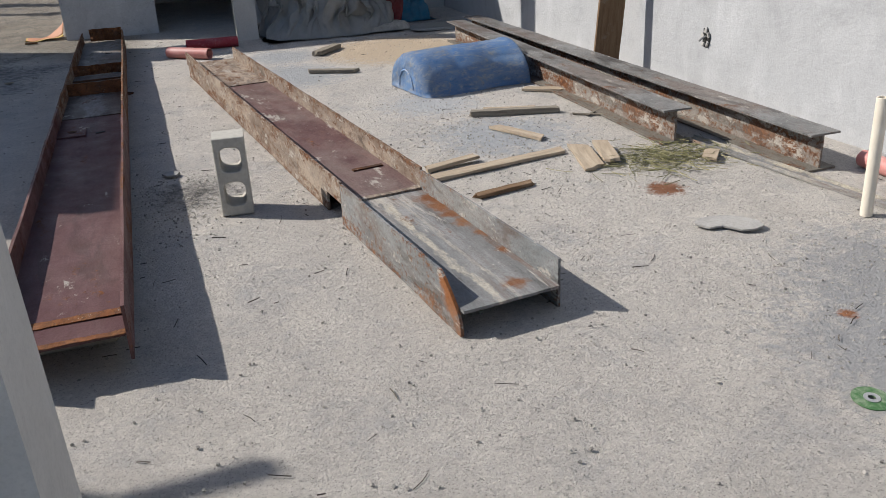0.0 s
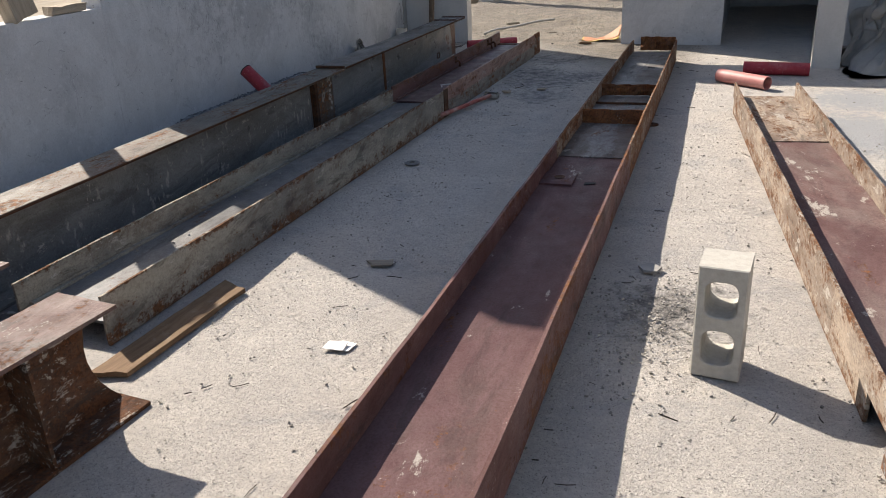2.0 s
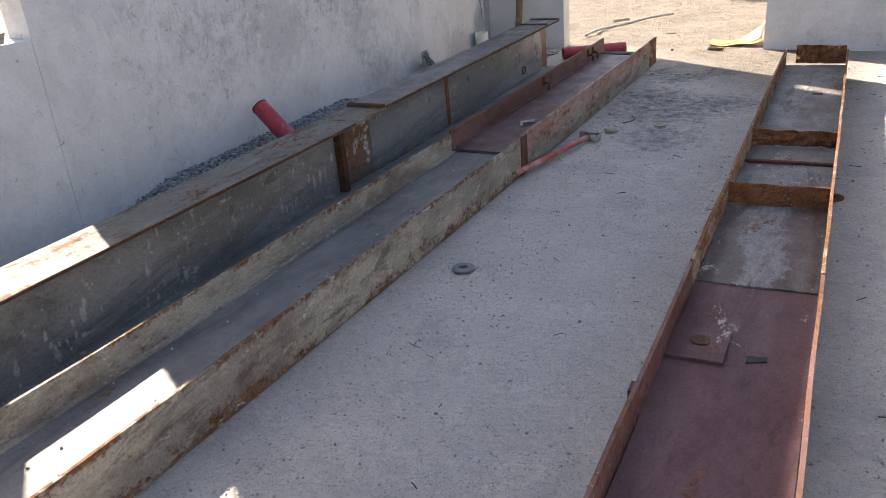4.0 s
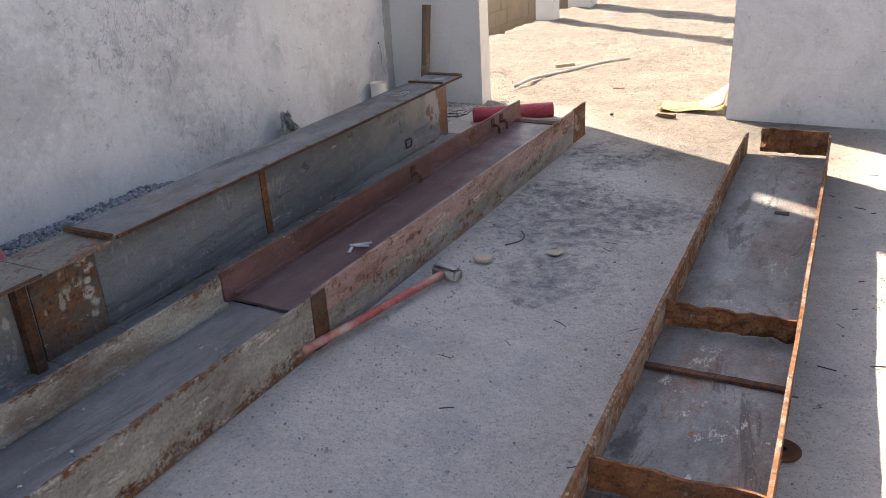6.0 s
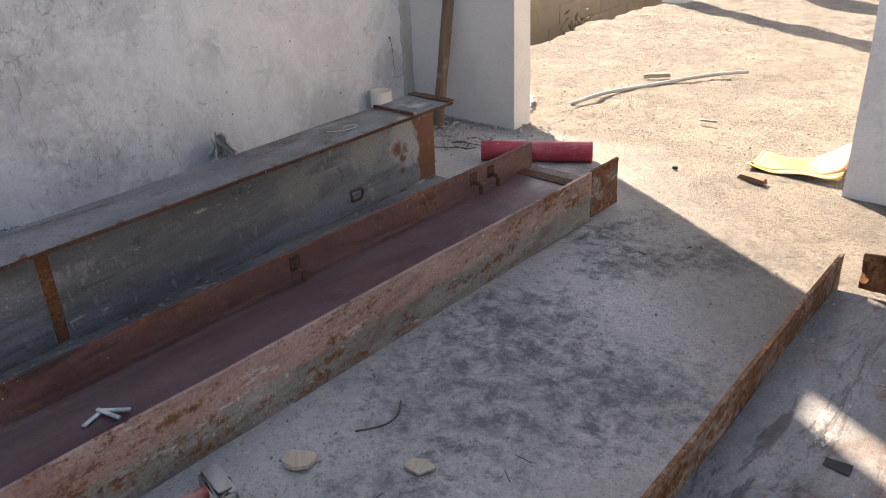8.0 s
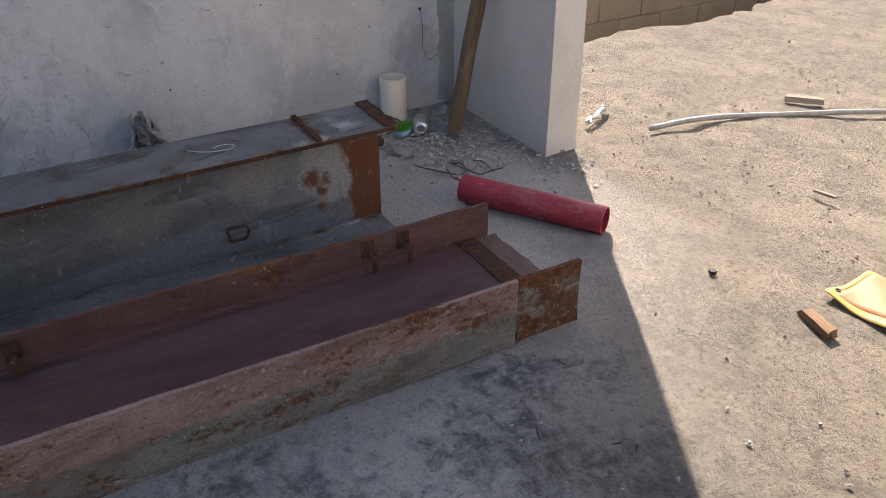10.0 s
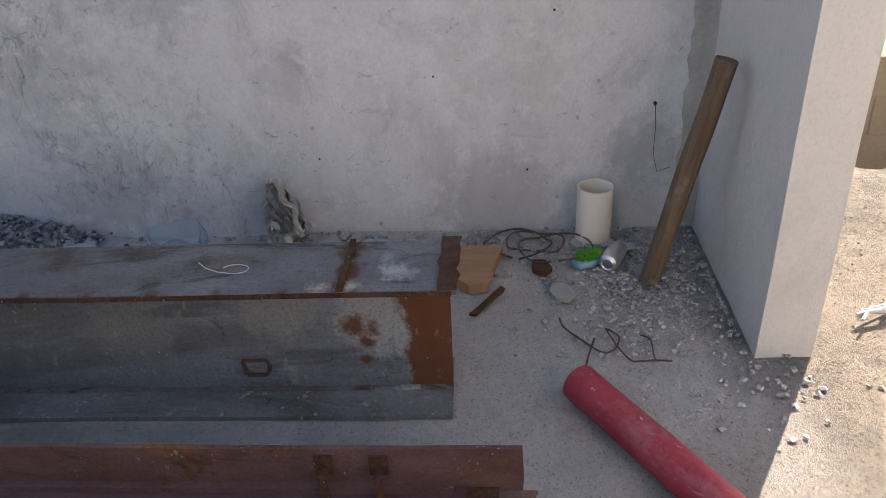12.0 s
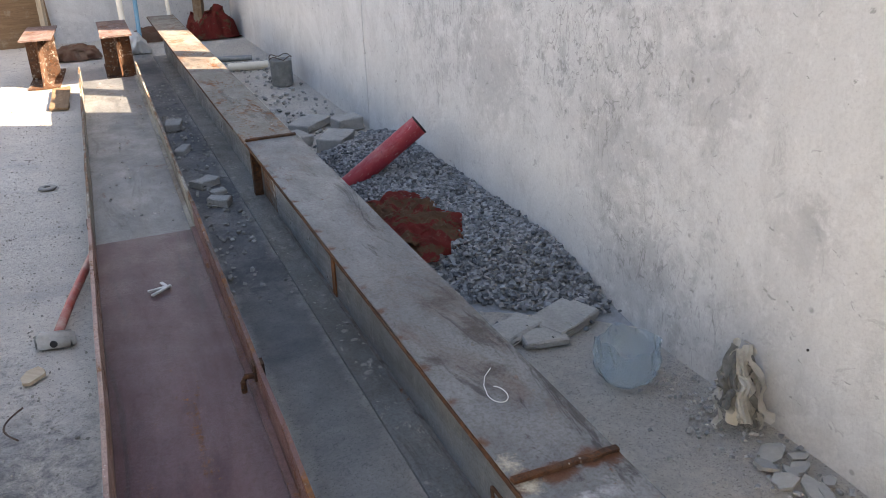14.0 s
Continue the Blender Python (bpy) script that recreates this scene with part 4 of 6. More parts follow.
def i_section(t, w, h, y0, y1, mats, tf=0.012, seed=0.0, ragged=0.003):
    top, webm, low = mats
    plate(t, "top_flange", -w / 2, w / 2, y0, y1, h - tf, h, top, "", 0.0, 0.003, seed, 1)
    plate(t, "web", -0.006, 0.006, y0 + 0.01, y1 - 0.01, tf + 0.002, h - tf - 0.002, webm, "", ragged, 0.003, seed + 2, 4)
    plate(t, "bottom_flange", -w / 2, w / 2, y0, y1, 0.0, tf, low, "", 0.0, 0.002, seed + 4, 1)


def beam_wall_upright():
    a, b = (-2.84, 2.95), (-2.84, 10.61)
    L = dist(a, b)
    t = thing("steel_beam", along(a, b), "deep grey steel I-beam standing upright along the wall", "steel beam", "loose steel beams")
    s = 4.75
    i_section(t, 0.245, 0.39, 0.0, s - 0.28, (GREY, DARK, DARK), 0.014, 1)
    plate(t, "top_flange", -0.122, 0.122, s - 0.276, s, 0.376, 0.392, GREY, "rusty flange piece at the splice", 0.004, 0.003, 6, 1)
    plate(t, "web", -0.007, 0.007, s - 0.284, s - 0.004, 0.016, 0.372, SPLICE_WEB, "streaked web piece at the splice", 0.003, 0.002, 7)
    plate(t, "bottom_flange", -0.122, 0.122, s - 0.276, s, 0.0, 0.014, DARK, "", 0.0, 0.002, 8, 1)
    i2 = 0.402
    plate(t, "top_flange", -0.123, 0.123, s + 0.004, L, i2 - 0.014, i2, FLANGE_TOP, "grey top flange with rusty edge", 0.0, 0.003, 9, 1)
    plate(t, "web", -0.007, 0.007, s, L - 0.02, 0.016, i2 - 0.016, DARK_END, "dark scaled web with splashes and a rusty end", 0.0, 0.003, 10, 4)
    plate(t, "bottom_flange", -0.122, 0.122, s + 0.004, L - 0.02, 0.0, 0.014, DARK, "", 0.0, 0.002, 11, 1)
    plate(t, "edge_bead", 0.1235, 0.1275, s + 0.02, L - 0.01, i2 - 0.014, i2 - 0.001, RUST, "rusty flange edge", 0.003, 0.002, 12, 1)
    plate(t, "edge_bead", 0.1225, 0.1262, 0.02, s - 0.3, 0.377, 0.389, RUST, "rusty flange edge", 0.003, 0.002, 13, 1)
    for y, m, x1 in ((s - 0.34, RUST, 0.05), (5.73, RUST_ORANGE, 0.014)):
        bm = boxm(0.008, x1, y - 0.02 if y < 9 else y, y + 0.02 if y < 9 else y + 0.02, 0.016, 0.384 if y > 5 else 0.37, 1, 1, 6, 0.002, 0.0, y)
        part("stiffener", bm, m, t, "rusty stiffener plate")
    ringy = []
    for i in range(29):
        a = 2 * math.pi * i / 28
        k = 1 / max(abs(math.cos(a)), abs(math.sin(a))) ** 0.75
        ringy.append((0.0085, L - 0.555 + 0.034 * k * math.cos(a) * (1 + 0.12 * math.sin(a * 3 + 1)), 0.088 + 0.027 * k * math.sin(a) * (1 + 0.1 * math.cos(a * 2))))
    bm = tube(bmesh.new(), ringy, 0.0055, 6)
    part("cut_outline", bm, RUST, t, "burnt outline of a cut-out")
    plate(t, "weld_bead", 0.0085, 0.02, s + 0.02, L - 0.04, 0.0145, 0.023, FLANGE_TOP, "pale weld bead along the web's foot", 0.0, 0.003, 27, 1)
    plate(t, "notch_plate", -0.125, 0.123, L - 0.282, L - 0.268, i2 + 0.002, i2 + 0.012, RUST, "rusty raised weld across the flange", 0.008, 0.006, 23, 1)
    plate(t, "notch_plate", -0.13, 0.126, L - 0.045, L + 0.006, i2 + 0.002, i2 + 0.008, RUST, "rusty end strip", 0.014, 0.004, 24, 1)
    plate(t, "seam_strip", -0.12, 0.12, s - 0.012, s + 0.01, i2 - 0.006, i2 + 0.01, RUST, "raised weld seam", 0.004, 0.004, 26, 1)
    bm = bmesh.new()
    loop = [(0.010 + 0.022 * math.cos(a), 7.10 + 0.034 * math.sin(a), i2 + 0.002) for a in np.linspace(-0.6, 4.4, 22)]
    tube(bm, [(-0.026, 6.995, i2 + 0.002), (0.002, 7.02, i2 + 0.002), (0.022, 7.055, i2 + 0.002)] + loop, 0.0013, 5)
    part("chalk_mark", bm, CHALK, t, "white chalk loop drawn on the flange")
    return t


def stub_beam(a, b, label):
    t = thing("beam_offcut", along(a, b), label, "steel offcut", "beam offcuts")
    L, h = dist(a, b), 0.40
    plate(t, "top_flange", -0.125, 0.125, 0, L, h - 0.014, h, STUB_TOP, "purple-brown scaled flange", 0.004, 0.004, 3 + a[0], 1)
    web = plate(t, "web", -0.007, 0.007, 0.01, L - 0.02, 0.016, h - 0.016, STUB_RUST, "blistered web with a curved cut end", 0.003, 0.003, 5 + a[0], 8)
    for v in web.data.vertices:
        if v.co.y > L - 0.16:
            v.co.y += ((v.co.y - L + 0.16) / 0.14) * (0.08 * max(0.0, 1 - v.co.z / 0.26) ** 2.2 - 0.04 * math.sin(min(1.0, v.co.z / h) * math.pi))
    plate(t, "bottom_flange", -0.125, 0.125, 0, L + 0.05, 0.0, 0.014, STUB_RUST, "", 0.004, 0.004, 7 + a[0], 1)
    for x0, x1 in ((-0.118, -0.009), (0.009, 0.118)):
        plate(t, "stiffener", x0, x1, L - 0.34, L - 0.328, 0.016, h - 0.017, STUB_RUST, "rusted cross stiffener", 0.0, 0.002, 5, 3)
    return t


def beam_small(a, b, label, seed):
    t = thing("steel_beam", along(a, b), label, "steel beam", "loose steel beams")
    i_section(t, 0.19, 0.205, 0.0, dist(a, b), (GREY_WEB, SMALL_WEB, GREY), 0.011, seed, 0.003)
    return t


beam_lying_near()
beam_lying_long()
beam_lying_wall()
beam_wall_upright()
stub_beam((-1.80, 3.1), (-1.75, 3.88), "short rusty upright I-beam offcut")
stub_beam((-2.38, 3.1), (-2.37, 4.05), "short rusty I-beam offcut behind the long beams")
beam_small(east(2.88, 4.74), east(2.86, 8.88), "small rusty steel I-beam standing upright by the east wall", 2)
beam_small(east(3.28, 3.98), east(3.12, 9.1), "longer small steel I-beam close to the east wall", 5)


# ---- larger things in the yard ----
def concrete_block():
    bm = bmesh.new()
    W, D, Hh = 0.155, 0.16, 0.40
    def outline(x0, x1, z0, z1, r, n=4):
        pts = []
        for cx, cz, a0 in ((x1 - r, z0 + r, -90), (x1 - r, z1 - r, 0), (x0 + r, z1 - r, 90), (x0 + r, z0 + r, 180)):
            for i in range(n + 1):
                a = radians(a0 + 90 * i / n)
                pts.append((cx + r * math.cos(a), cz + r * math.sin(a)))
        return pts
    holes = [outline(-0.051, 0.051, 0.05, 0.175, 0.034), outline(-0.051, 0.051, 0.225, 0.35, 0.034)]
    for y, side in ((-D / 2, 0), (D / 2, 1)):
        loops = [[(-W / 2, 0), (W / 2, 0), (W / 2, Hh), (-W / 2, Hh)]] + holes
        edges = []
        for loop in loops:
            vs = [bm.verts.new((x, y, z)) for x, z in loop]
            edges += [bm.edges.new((vs[i], vs[(i + 1) % len(vs)])) for i in range(len(vs))]
        bmesh.ops.triangle_fill(bm, edges=edges, use_beauty=True)
    bm.verts.ensure_lookup_table()
    n0 = 4 + sum(len(h) for h in holes)
    o = 0
    for count in [4] + [len(h) for h in holes]:
        for i in range(count):
            a, b = o + i, o + (i + 1) % count
            bm.faces.new([bm.verts[a], bm.verts[b], bm.verts[n0 + b], bm.verts[n0 + a]])
        o += count
    sharp = [e for e in bm.edges if len(e.link_faces) == 2 and e.calc_face_angle(0) > 0.8]
    bmesh.ops.bevel(bm, geom=sharp, offset=0.004, segments=1, affect="EDGES")
    for v in bm.verts:
        v.co += Vector(noise.noise_vector(v.co * 20)) * 0.0015
    return solo("concrete_block", bm, BLOCK, pose(*east(0.297, 4.685), 0, 0, 0, -5), "pale hollow concrete block standing on end", "concrete block")


concrete_block()


def half_drum():
    t = thing("half_drum", pose(*east(2.235, 6.93), 0, 0, 0, 10), "dusty blue plastic drum cut in half, lying open side down", "plastic drum")
    bm = bmesh.new()
    R, Lh, n = 0.315, 0.47, 20
    prof = [(-Lh - 0.0, 0.80), (-Lh + 0.012, 0.90), (-Lh + 0.045, 0.975), (-Lh + 0.1, 1.0), (-0.16, 1.0), (-0.14, 0.985), (-0.12, 1.0), (0.14, 1.0), (0.16, 0.985), (0.18, 1.0), (Lh - 0.02, 1.0), (Lh - 0.01, 1.03), (Lh + 0.005, 1.03), (Lh + 0.012, 1.0)]
    rows = []
    for x, s in prof:
        row = []
        for i in range(n + 1):
            a = math.pi * i / n
            z = R * s * math.sin(a)
            row.append(bm.verts.new((x, -R * s * math.cos(a) * 1.06, z * 0.97 + 0.012 * noise.noise(Vector((x * 3, a, 0))))))
        rows.append(row)
    for p, q in zip(rows, rows[1:]):
        for i in range(n):
            bm.faces.new([p[i], p[i + 1], q[i + 1], q[i]])
    bm.faces.new(rows[0])
    bmesh.ops.solidify(bm, geom=bm.faces[:], thickness=0.008)
    part("shell", bm, BLUE, t, "dusty blue half shell", True)
    bm = bmesh.new()
    tube(bm, [(-Lh - 0.004, -0.12 * math.cos(a), 0.035 + 0.14 * math.sin(a)) for a in np.linspace(0, math.pi, 13)], 0.006, 6)
    part("moulded_ring", bm, BLUE, t, "raised moulded ring")
    return t


half_drum()


def pipe(a, b, r, material, label, z=None, wall=0.006, name="plastic_pipe", group="loose pipes"):
    z0 = r if z is None else z
    t = thing(name, along(a, b, z0), label, "pipe", group)
    bm = bmesh.new()
    L, n = dist(a, b), 24
    rows = []
    for rr, y in ((r, 0), (r, L * 0.5), (r, L), (r - wall, L), (r - wall, L * 0.5), (r - wall, 0)):
        rows.append([bm.verts.new((rr * math.cos(2 * math.pi * i / n), y, rr * math.sin(2 * math.pi * i / n))) for i in range(n)])
    for k in range(6):
        p, q = rows[k], rows[(k + 1) % 6]
        for i in range(n):
            bm.faces.new([p[i], p[(i + 1) % n], q[(i + 1) % n], q[i]])
    part("barrel", bm, material, t, "", True)
    for ob in t.children:
        ob.data.set_sharp_from_angle(angle=0.7)
    return t


pipe(east(-0.02, 9.50), east(0.37, 9.20), 0.055, PINK_PVC, "sun-faded pink plastic pipe by a beam end")
pipe(east(0.16, 9.86), east(0.70, 9.84), 0.055, RED_PVC, "dark red plastic pipe in shade before a column")
pipe((-2.80, 10.925), (-2.32, 11.22), 0.052, RED_PVC, "scuffed red plastic pipe by the beam ends")
pipe(east(3.52, 3.95), east(3.47, 2.6), 0.045, PINK_PVC, "long pink plastic pipe along the wall")
pipe(east(3.60, 4.0), east(3.57, 2.5), 0.035, GREY_PVC, "long grey plastic pipe along the wall")
up = pipe((0, 0), (0, 0.55), 0.027, WHITE_PVC, "off-white plastic pipe standing upright in the slab", 0)
up.matrix_world = pose(*east(3.03, 3.39), 0, 90, -2, 0)
stub = pipe((0, 0), (0, 0.52), 0.052, RED_PVC, "red plastic pipe stub rising out of gravel", 0)
stub.matrix_world = Matrix.Translation((-3.19, 7.62, 0.05)) @ Vector((-0.40, 0.08, 0.31)).to_track_quat("Y", "Z").to_matrix().to_4x4()
# Black ring on the end gives the shade of the pipe's inside.
part("rim", lathe(bmesh.new(), [(0.045, 0.515), (0.0535, 0.515), (0.0535, 0.524), (0.045, 0.524), (0.045, 0.515)], 24, "Y", False), BLACK, stub, "black ring for the pipe's shaded inside")
wp = pipe((0, 0), (0, 0.215), 0.062, WHITE_PVC, "short white plastic pipe standing by the wall", 0)
wp.matrix_world = pose(-3.655, 11.07, 0, 90, 0, 0)

rail = thing("flat_rail", along(east(3.0, 4.78), east(3.22, 3.3)), "flat grey steel channel lying on the concrete", "steel rail")
part("strip", boxm(-0.04, 0.04, 0, 1.9, 0, 0.006, 12, 1, 1, 0.003), GREY_STREAK, rail)
for x in (-0.04, 0.034):
    part("lip", boxm(x, x + 0.006, 0, 1.9, 0.007, 0.022, 12, 1, 1, 0.002), GREY_STREAK, rail)


def sheet_heap(name, cx, cy, rx, ry, h, material, label, category, seed, folds=1.0, n=60, z0=0.0, crumple=0.0):
    """A draped heap: a dome with sharp folds, its rim on the ground."""
    bm = bmesh.new()
    grid = []
    for j in range(n + 1):
        row = []
        for i in range(n + 1):
            u, v = 2 * i / n - 1, 2 * j / n - 1
            d = max(abs(u), abs(v)) * 0.5 + math.hypot(u, v) * 0.5
            p = Vector((u * 2.1 + seed, v * 2.1, seed))
            ridge = 1 - 2 * abs(noise.noise(p * 1.1))
            fine = 1 - 2 * abs(noise.noise(p * 3.1 + Vector((3, 1, 0))))
            f = max(0.0, 1 - d ** 2.2)
            z = h * (f ** (1.0 if rx > 0.6 else 0.6)) * (0.72 + 0.3 * noise.noise(p * 0.6)) + folds * (0.10 * ridge + 0.05 * fine + 0.03 * (1 - 2 * abs(noise.noise(p * 7.3)))) * min(1, f * 3) * h
            wob = (0.30 if rx < 0.25 else 0.10) * noise.noise(p * 2)
            dx = folds * h * 0.055 * (1 - 2 * abs(noise.noise(p * 1.7 + Vector((9, 4, 0))))) * min(1, f * 6)
            dy = folds * h * 0.055 * (1 - 2 * abs(noise.noise(p * 2.1 + Vector((2, 8, 5))))) * min(1, f * 6)
            if crumple:
                for f0, amp in ((1.6, 1.0), (3.4, 0.55), (7.0, 0.3)):
                    c0 = crumple * amp * min(1, f * 5)
                    dx += c0 * (0.5 - 2 * abs(noise.noise(p * f0 + Vector((1, 7, z * 2.5)))))
                    dy -= c0 * (0.5 - 2 * abs(noise.noise(p * f0 + Vector((6, 2, z * 2.5)))))
                    z += c0 * (0.5 - 2 * abs(noise.noise(p * f0 + Vector((4, 4, 9)))))
            row.append(bm.verts.new((cx + u * rx * (1 + wob) + dx, cy + v * ry * (1 + wob) + dy, max(0.004, z) + 0.004)))
        grid.append(row)
    for j in range(n):
        for i in range(n):
            bm.faces.new([grid[j][i], grid[j][i + 1], grid[j + 1][i + 1], grid[j + 1][i]])
    bmesh.ops.solidify(bm, geom=bm.faces[:], thickness=0.004)
    return solo(name, bm, material, pose(0, 0, z0), label, category, "", "", True)


sheet_heap("tarpaulin", 1.75, 10.45, 0.78, 0.72, 0.95, TARP, "dusty grey tarpaulin draped over a heap of materials", "tarpaulin", 2.0, 1.6, 150, 0.0, 0.085)
sheet_heap("plastic_bag", 2.72, 10.75, 0.38, 0.42, 0.5, BLUE_BAG, "bright blue plastic bag behind the tarpaulin", "bag", 5.0)
sheet_heap("red_cloth", 2.47, 10.30, 0.13, 0.30, 0.62, RED_CLOTH, "crumpled dull red cloth wedged beside the tarpaulin", "cloth", 14.0, 2.5, 40)
sheet_heap("paper_bag", 2.35, 9.93, 0.30, 0.14, 0.12, RAGS, "flattened pale cement bag beside the tarpaulin", "bag", 9.0)
sheet_heap("ground_sheet", 3.05, 9.75, 0.45, 0.25, 0.06, TARP, "flat grey plastic sheet on the ground", "tarpaulin", 7.0)
sheet_heap("woven_sack", -3.27, 8.34, 0.22, 0.36, 0.06, SACK, "torn red and brown woven sack on gravel", "sack", 3.0, 3.6, 60, 0.095)
sheet_heap("woven_sack", -3.45, 1.95, 0.28, 0.28, 0.30, SACK, "brown filled sack slumped in the corner", "sack", 4.0, 1.5)
sheet_heap("woven_sack", -2.9, 1.85, 0.32, 0.22, 0.16, SACK_BROWN, "flat reddish-brown sack behind the beams", "sack", 6.0, 1.5)


# ---- timber and site clutter ----
def board(a, b, w, h, material, label, category="board", z=0.0, tilt=0.0, group="", name="wooden_board", jag=0.02):
    """A sawn board with a splintered end and slightly rounded edges."""
    bm = boxm(-w / 2, w / 2, 0, dist(a, b), 0, h, max(4, int(dist(a, b) / 0.06)), 3, 1, min(0.004, h * 0.2), jag, a[0] * 7)
    L, skew = dist(a, b), ((a[0] * 13.7) % 1 - 0.5) * 1.3
    for v in bm.verts:
        q = v.co.y / L
        if 0.1 < w < 0.3 and name != "wooden_board":
            continue
        if q > 0.8:
            v.co.y += v.co.x * skew * 5 * (q - 0.8) * min(1, L * 3)
        if q < 0.2:
            v.co.y -= v.co.x * skew * 3.5 * (0.2 - q)
        v.co.x += 0.06 * w * noise.noise(Vector((q * L * 6, a[0] * 3, v.co.z * 30)))
        if v.co.z > h * 0.5:
            v.co.z -= 0.25 * h * abs(noise.noise(Vector((q * L * 7, v.co.x * 30, a[0]))))
    return solo(name, bm, material, along(a, b, z) @ pose(0, 0, 0, tilt, 0, 0), label, category, group)


board(east(1.38, 8.79), east(1.66, 9.16), 0.09, 0.045, WOOD_GREY, "short dark timber offcut on concrete", "board", 0.002, group="loose boards")
board(east(1.17, 8.0), east(1.58, 7.81), 0.07, 0.03, WOOD_GREY, "narrow weathered batten on concrete", "board", 0.002, group="loose boards")
board(east(1.98, 5.90), east(2.57, 5.73), 0.06, 0.04, WOOD_GREY, "dark weathered batten lying on concrete", "board", 0.002, group="loose boards")
board(east(2.12, 6.0), east(2.45, 5.88), 0.045, 0.02, WOOD_TAN, "thin pale batten beside a dark one", "board", 0.002, group="loose boards")
board(east(2.02, 5.54), east(2.20, 5.16), 0.07, 0.02, WOOD_TAN, "pale pine offcut on concrete", "board", 0.002, group="loose boards")
board(east(1.34, 4.70), east(2.20, 4.88), 0.085, 0.02, WOOD_TAN, "long pine plank with a splintered end", "board", 0.002, group="loose boards")
board(east(1.36, 4.86), east(1.68, 4.93), 0.06, 0.022, WOOD_TAN, "short split pine plank", "board", 0.002, 3, group="loose boards")
board(east(1.48, 4.33), east(1.80, 4.41), 0.05, 0.022, WOOD_BROWN, "splintered brown stick on concrete", "board", 0.002, group="loose boards", jag=0.05)
board(east(2.32, 4.92), east(2.22, 4.50), 0.12, 0.02, WOOD_TAN, "broken pine board beside straw", "board", 0.002, group="loose boards", jag=0.04)
board(east(2.44, 4.86), east(2.34, 4.52), 0.09, 0.02, WOOD_TAN, "narrow broken pine board", "board", 0.024, group="loose boards", jag=0.04)
board(east(2.85, 4.35), east(2.95, 4.47), 0.08, 0.02, WOOD_TAN, "small pale wood chunk in straw", "board", 0.012, group="loose boards")
board(east(2.70, 5.53), east(2.86, 5.66), 0.018, 0.012, WOOD_GREY, "thin dry stick on concrete", "stick", 0.002, group="loose sticks")
board(east(2.62, 5.62), east(2.80, 5.50), 0.018, 0.012, WOOD_GREY, "thin stick lying askew", "stick", 0.002, group="loose sticks")
board(east(2.62, 6.46), east(2.85, 6.30), 0.09, 0.02, WOOD_TAN, "crumpled pale bark beside the drum", "board", 0.002, group="loose boards", jag=0.05)
board((-1.88, 4.02), (-1.85, 4.78), 0.135, 0.022, WOOD_BROWN, "old brown plank beside the beam", "board", 0.002, group="loose boards")
board((-1.38, 5.16), (-1.28, 5.19), 0.06, 0.01, WOOD_GREY, "small dark wood scrap", "board", 0.002)
board((-1.62, 11.42), (-1.50, 11.385), 0.04, 0.025, WOOD_BROWN, "brown clay-coloured offcut by the yellow sheet", "board", 0.002)
board((-2.06, 12.14), (-2.14, 12.12), 0.014, 0.01, WOOD_GREY, "thin grey stick on the yard slab", "stick", 0.012)
board((-2.75, 12.95), (-2.88, 12.83), 0.035, 0.03, WOOD_GREY, "pale wood offcut on the yard slab", "board", 0.012)

plank = board((0, 0), (0, 2.3), 0.21, 0.035, WOOD_BROWN, "brown plank leaning on the sunlit wall", "plank", name="leaning_plank")
px, py = east(3.40, 6.62)
plank.matrix_world = Matrix.Translation((px, py, 0.02)) @ Vector((0.16, -0.03, 2.2)).to_track_quat("Y", "X").to_matrix().to_4x4()
bm = bmesh.new()
rows = []
for i in range(15):
    y = 0.74 * i / 14
    row = []
    for j in range(12):
        a = 2 * math.pi * j / 12
        rr = 0.031 * (1 + 0.10 * noise.noise(Vector((math.cos(a), math.sin(a), y * 5)))) / max(abs(math.cos(a)), abs(math.sin(a))) ** 0.35
        row.append(bm.verts.new((rr * math.cos(a) + 0.006 * noise.noise(Vector((y * 4, 0, 5))), y, rr * math.sin(a) + 0.006 * noise.noise(Vector((y * 4, 3, 1))))))
    rows.append(row)
for p, q in zip(rows, rows[1:]):
    for j in range(12):
        bm.faces.new([p[j], p[(j + 1) % 12], q[(j + 1) % 12], q[j]])
bm.faces.new(rows[0])
bm.faces.new(rows[-1])
post = solo("wooden_post", bm, WOOD_POST,
            Matrix.Translation((-3.35, 11.215, 0.02)) @ Vector((-0.01, 0.155, 0.72)).to_track_quat("Y", "X").to_matrix().to_4x4(), "worn brown wooden post leaning in the corner", "wooden post")
prop = board((0, 0), (0, 0.78), 0.19, 0.09, WOOD_TAN, "rough timber prop standing on the sill", "timber prop", name="timber_prop")
prop.matrix_world = Matrix.Translation((-3.82, 5.80, 1.02)) @ Vector((0.02, -0.22, 0.75)).to_track_quat("Y", "X").to_matrix().to_4x4()
board((-3.80, 6.02), (-3.80, 6.26), 0.11, 0.05, WOOD_TAN, "pale wood block resting on the sill", "board", 1.003)
beamw = board((0, 0), (0, 2.6), 0.10, 0.10, WOOD_BROWN, "rough timber leaning in the far corner", "timber prop", name="timber_prop")
beamw.matrix_world = Matrix.Translation((-3.35, 2.1, 0.06)) @ Vector((-0.2, -0.42, 2.5)).to_track_quat("Y", "X").to_matrix().to_4x4()


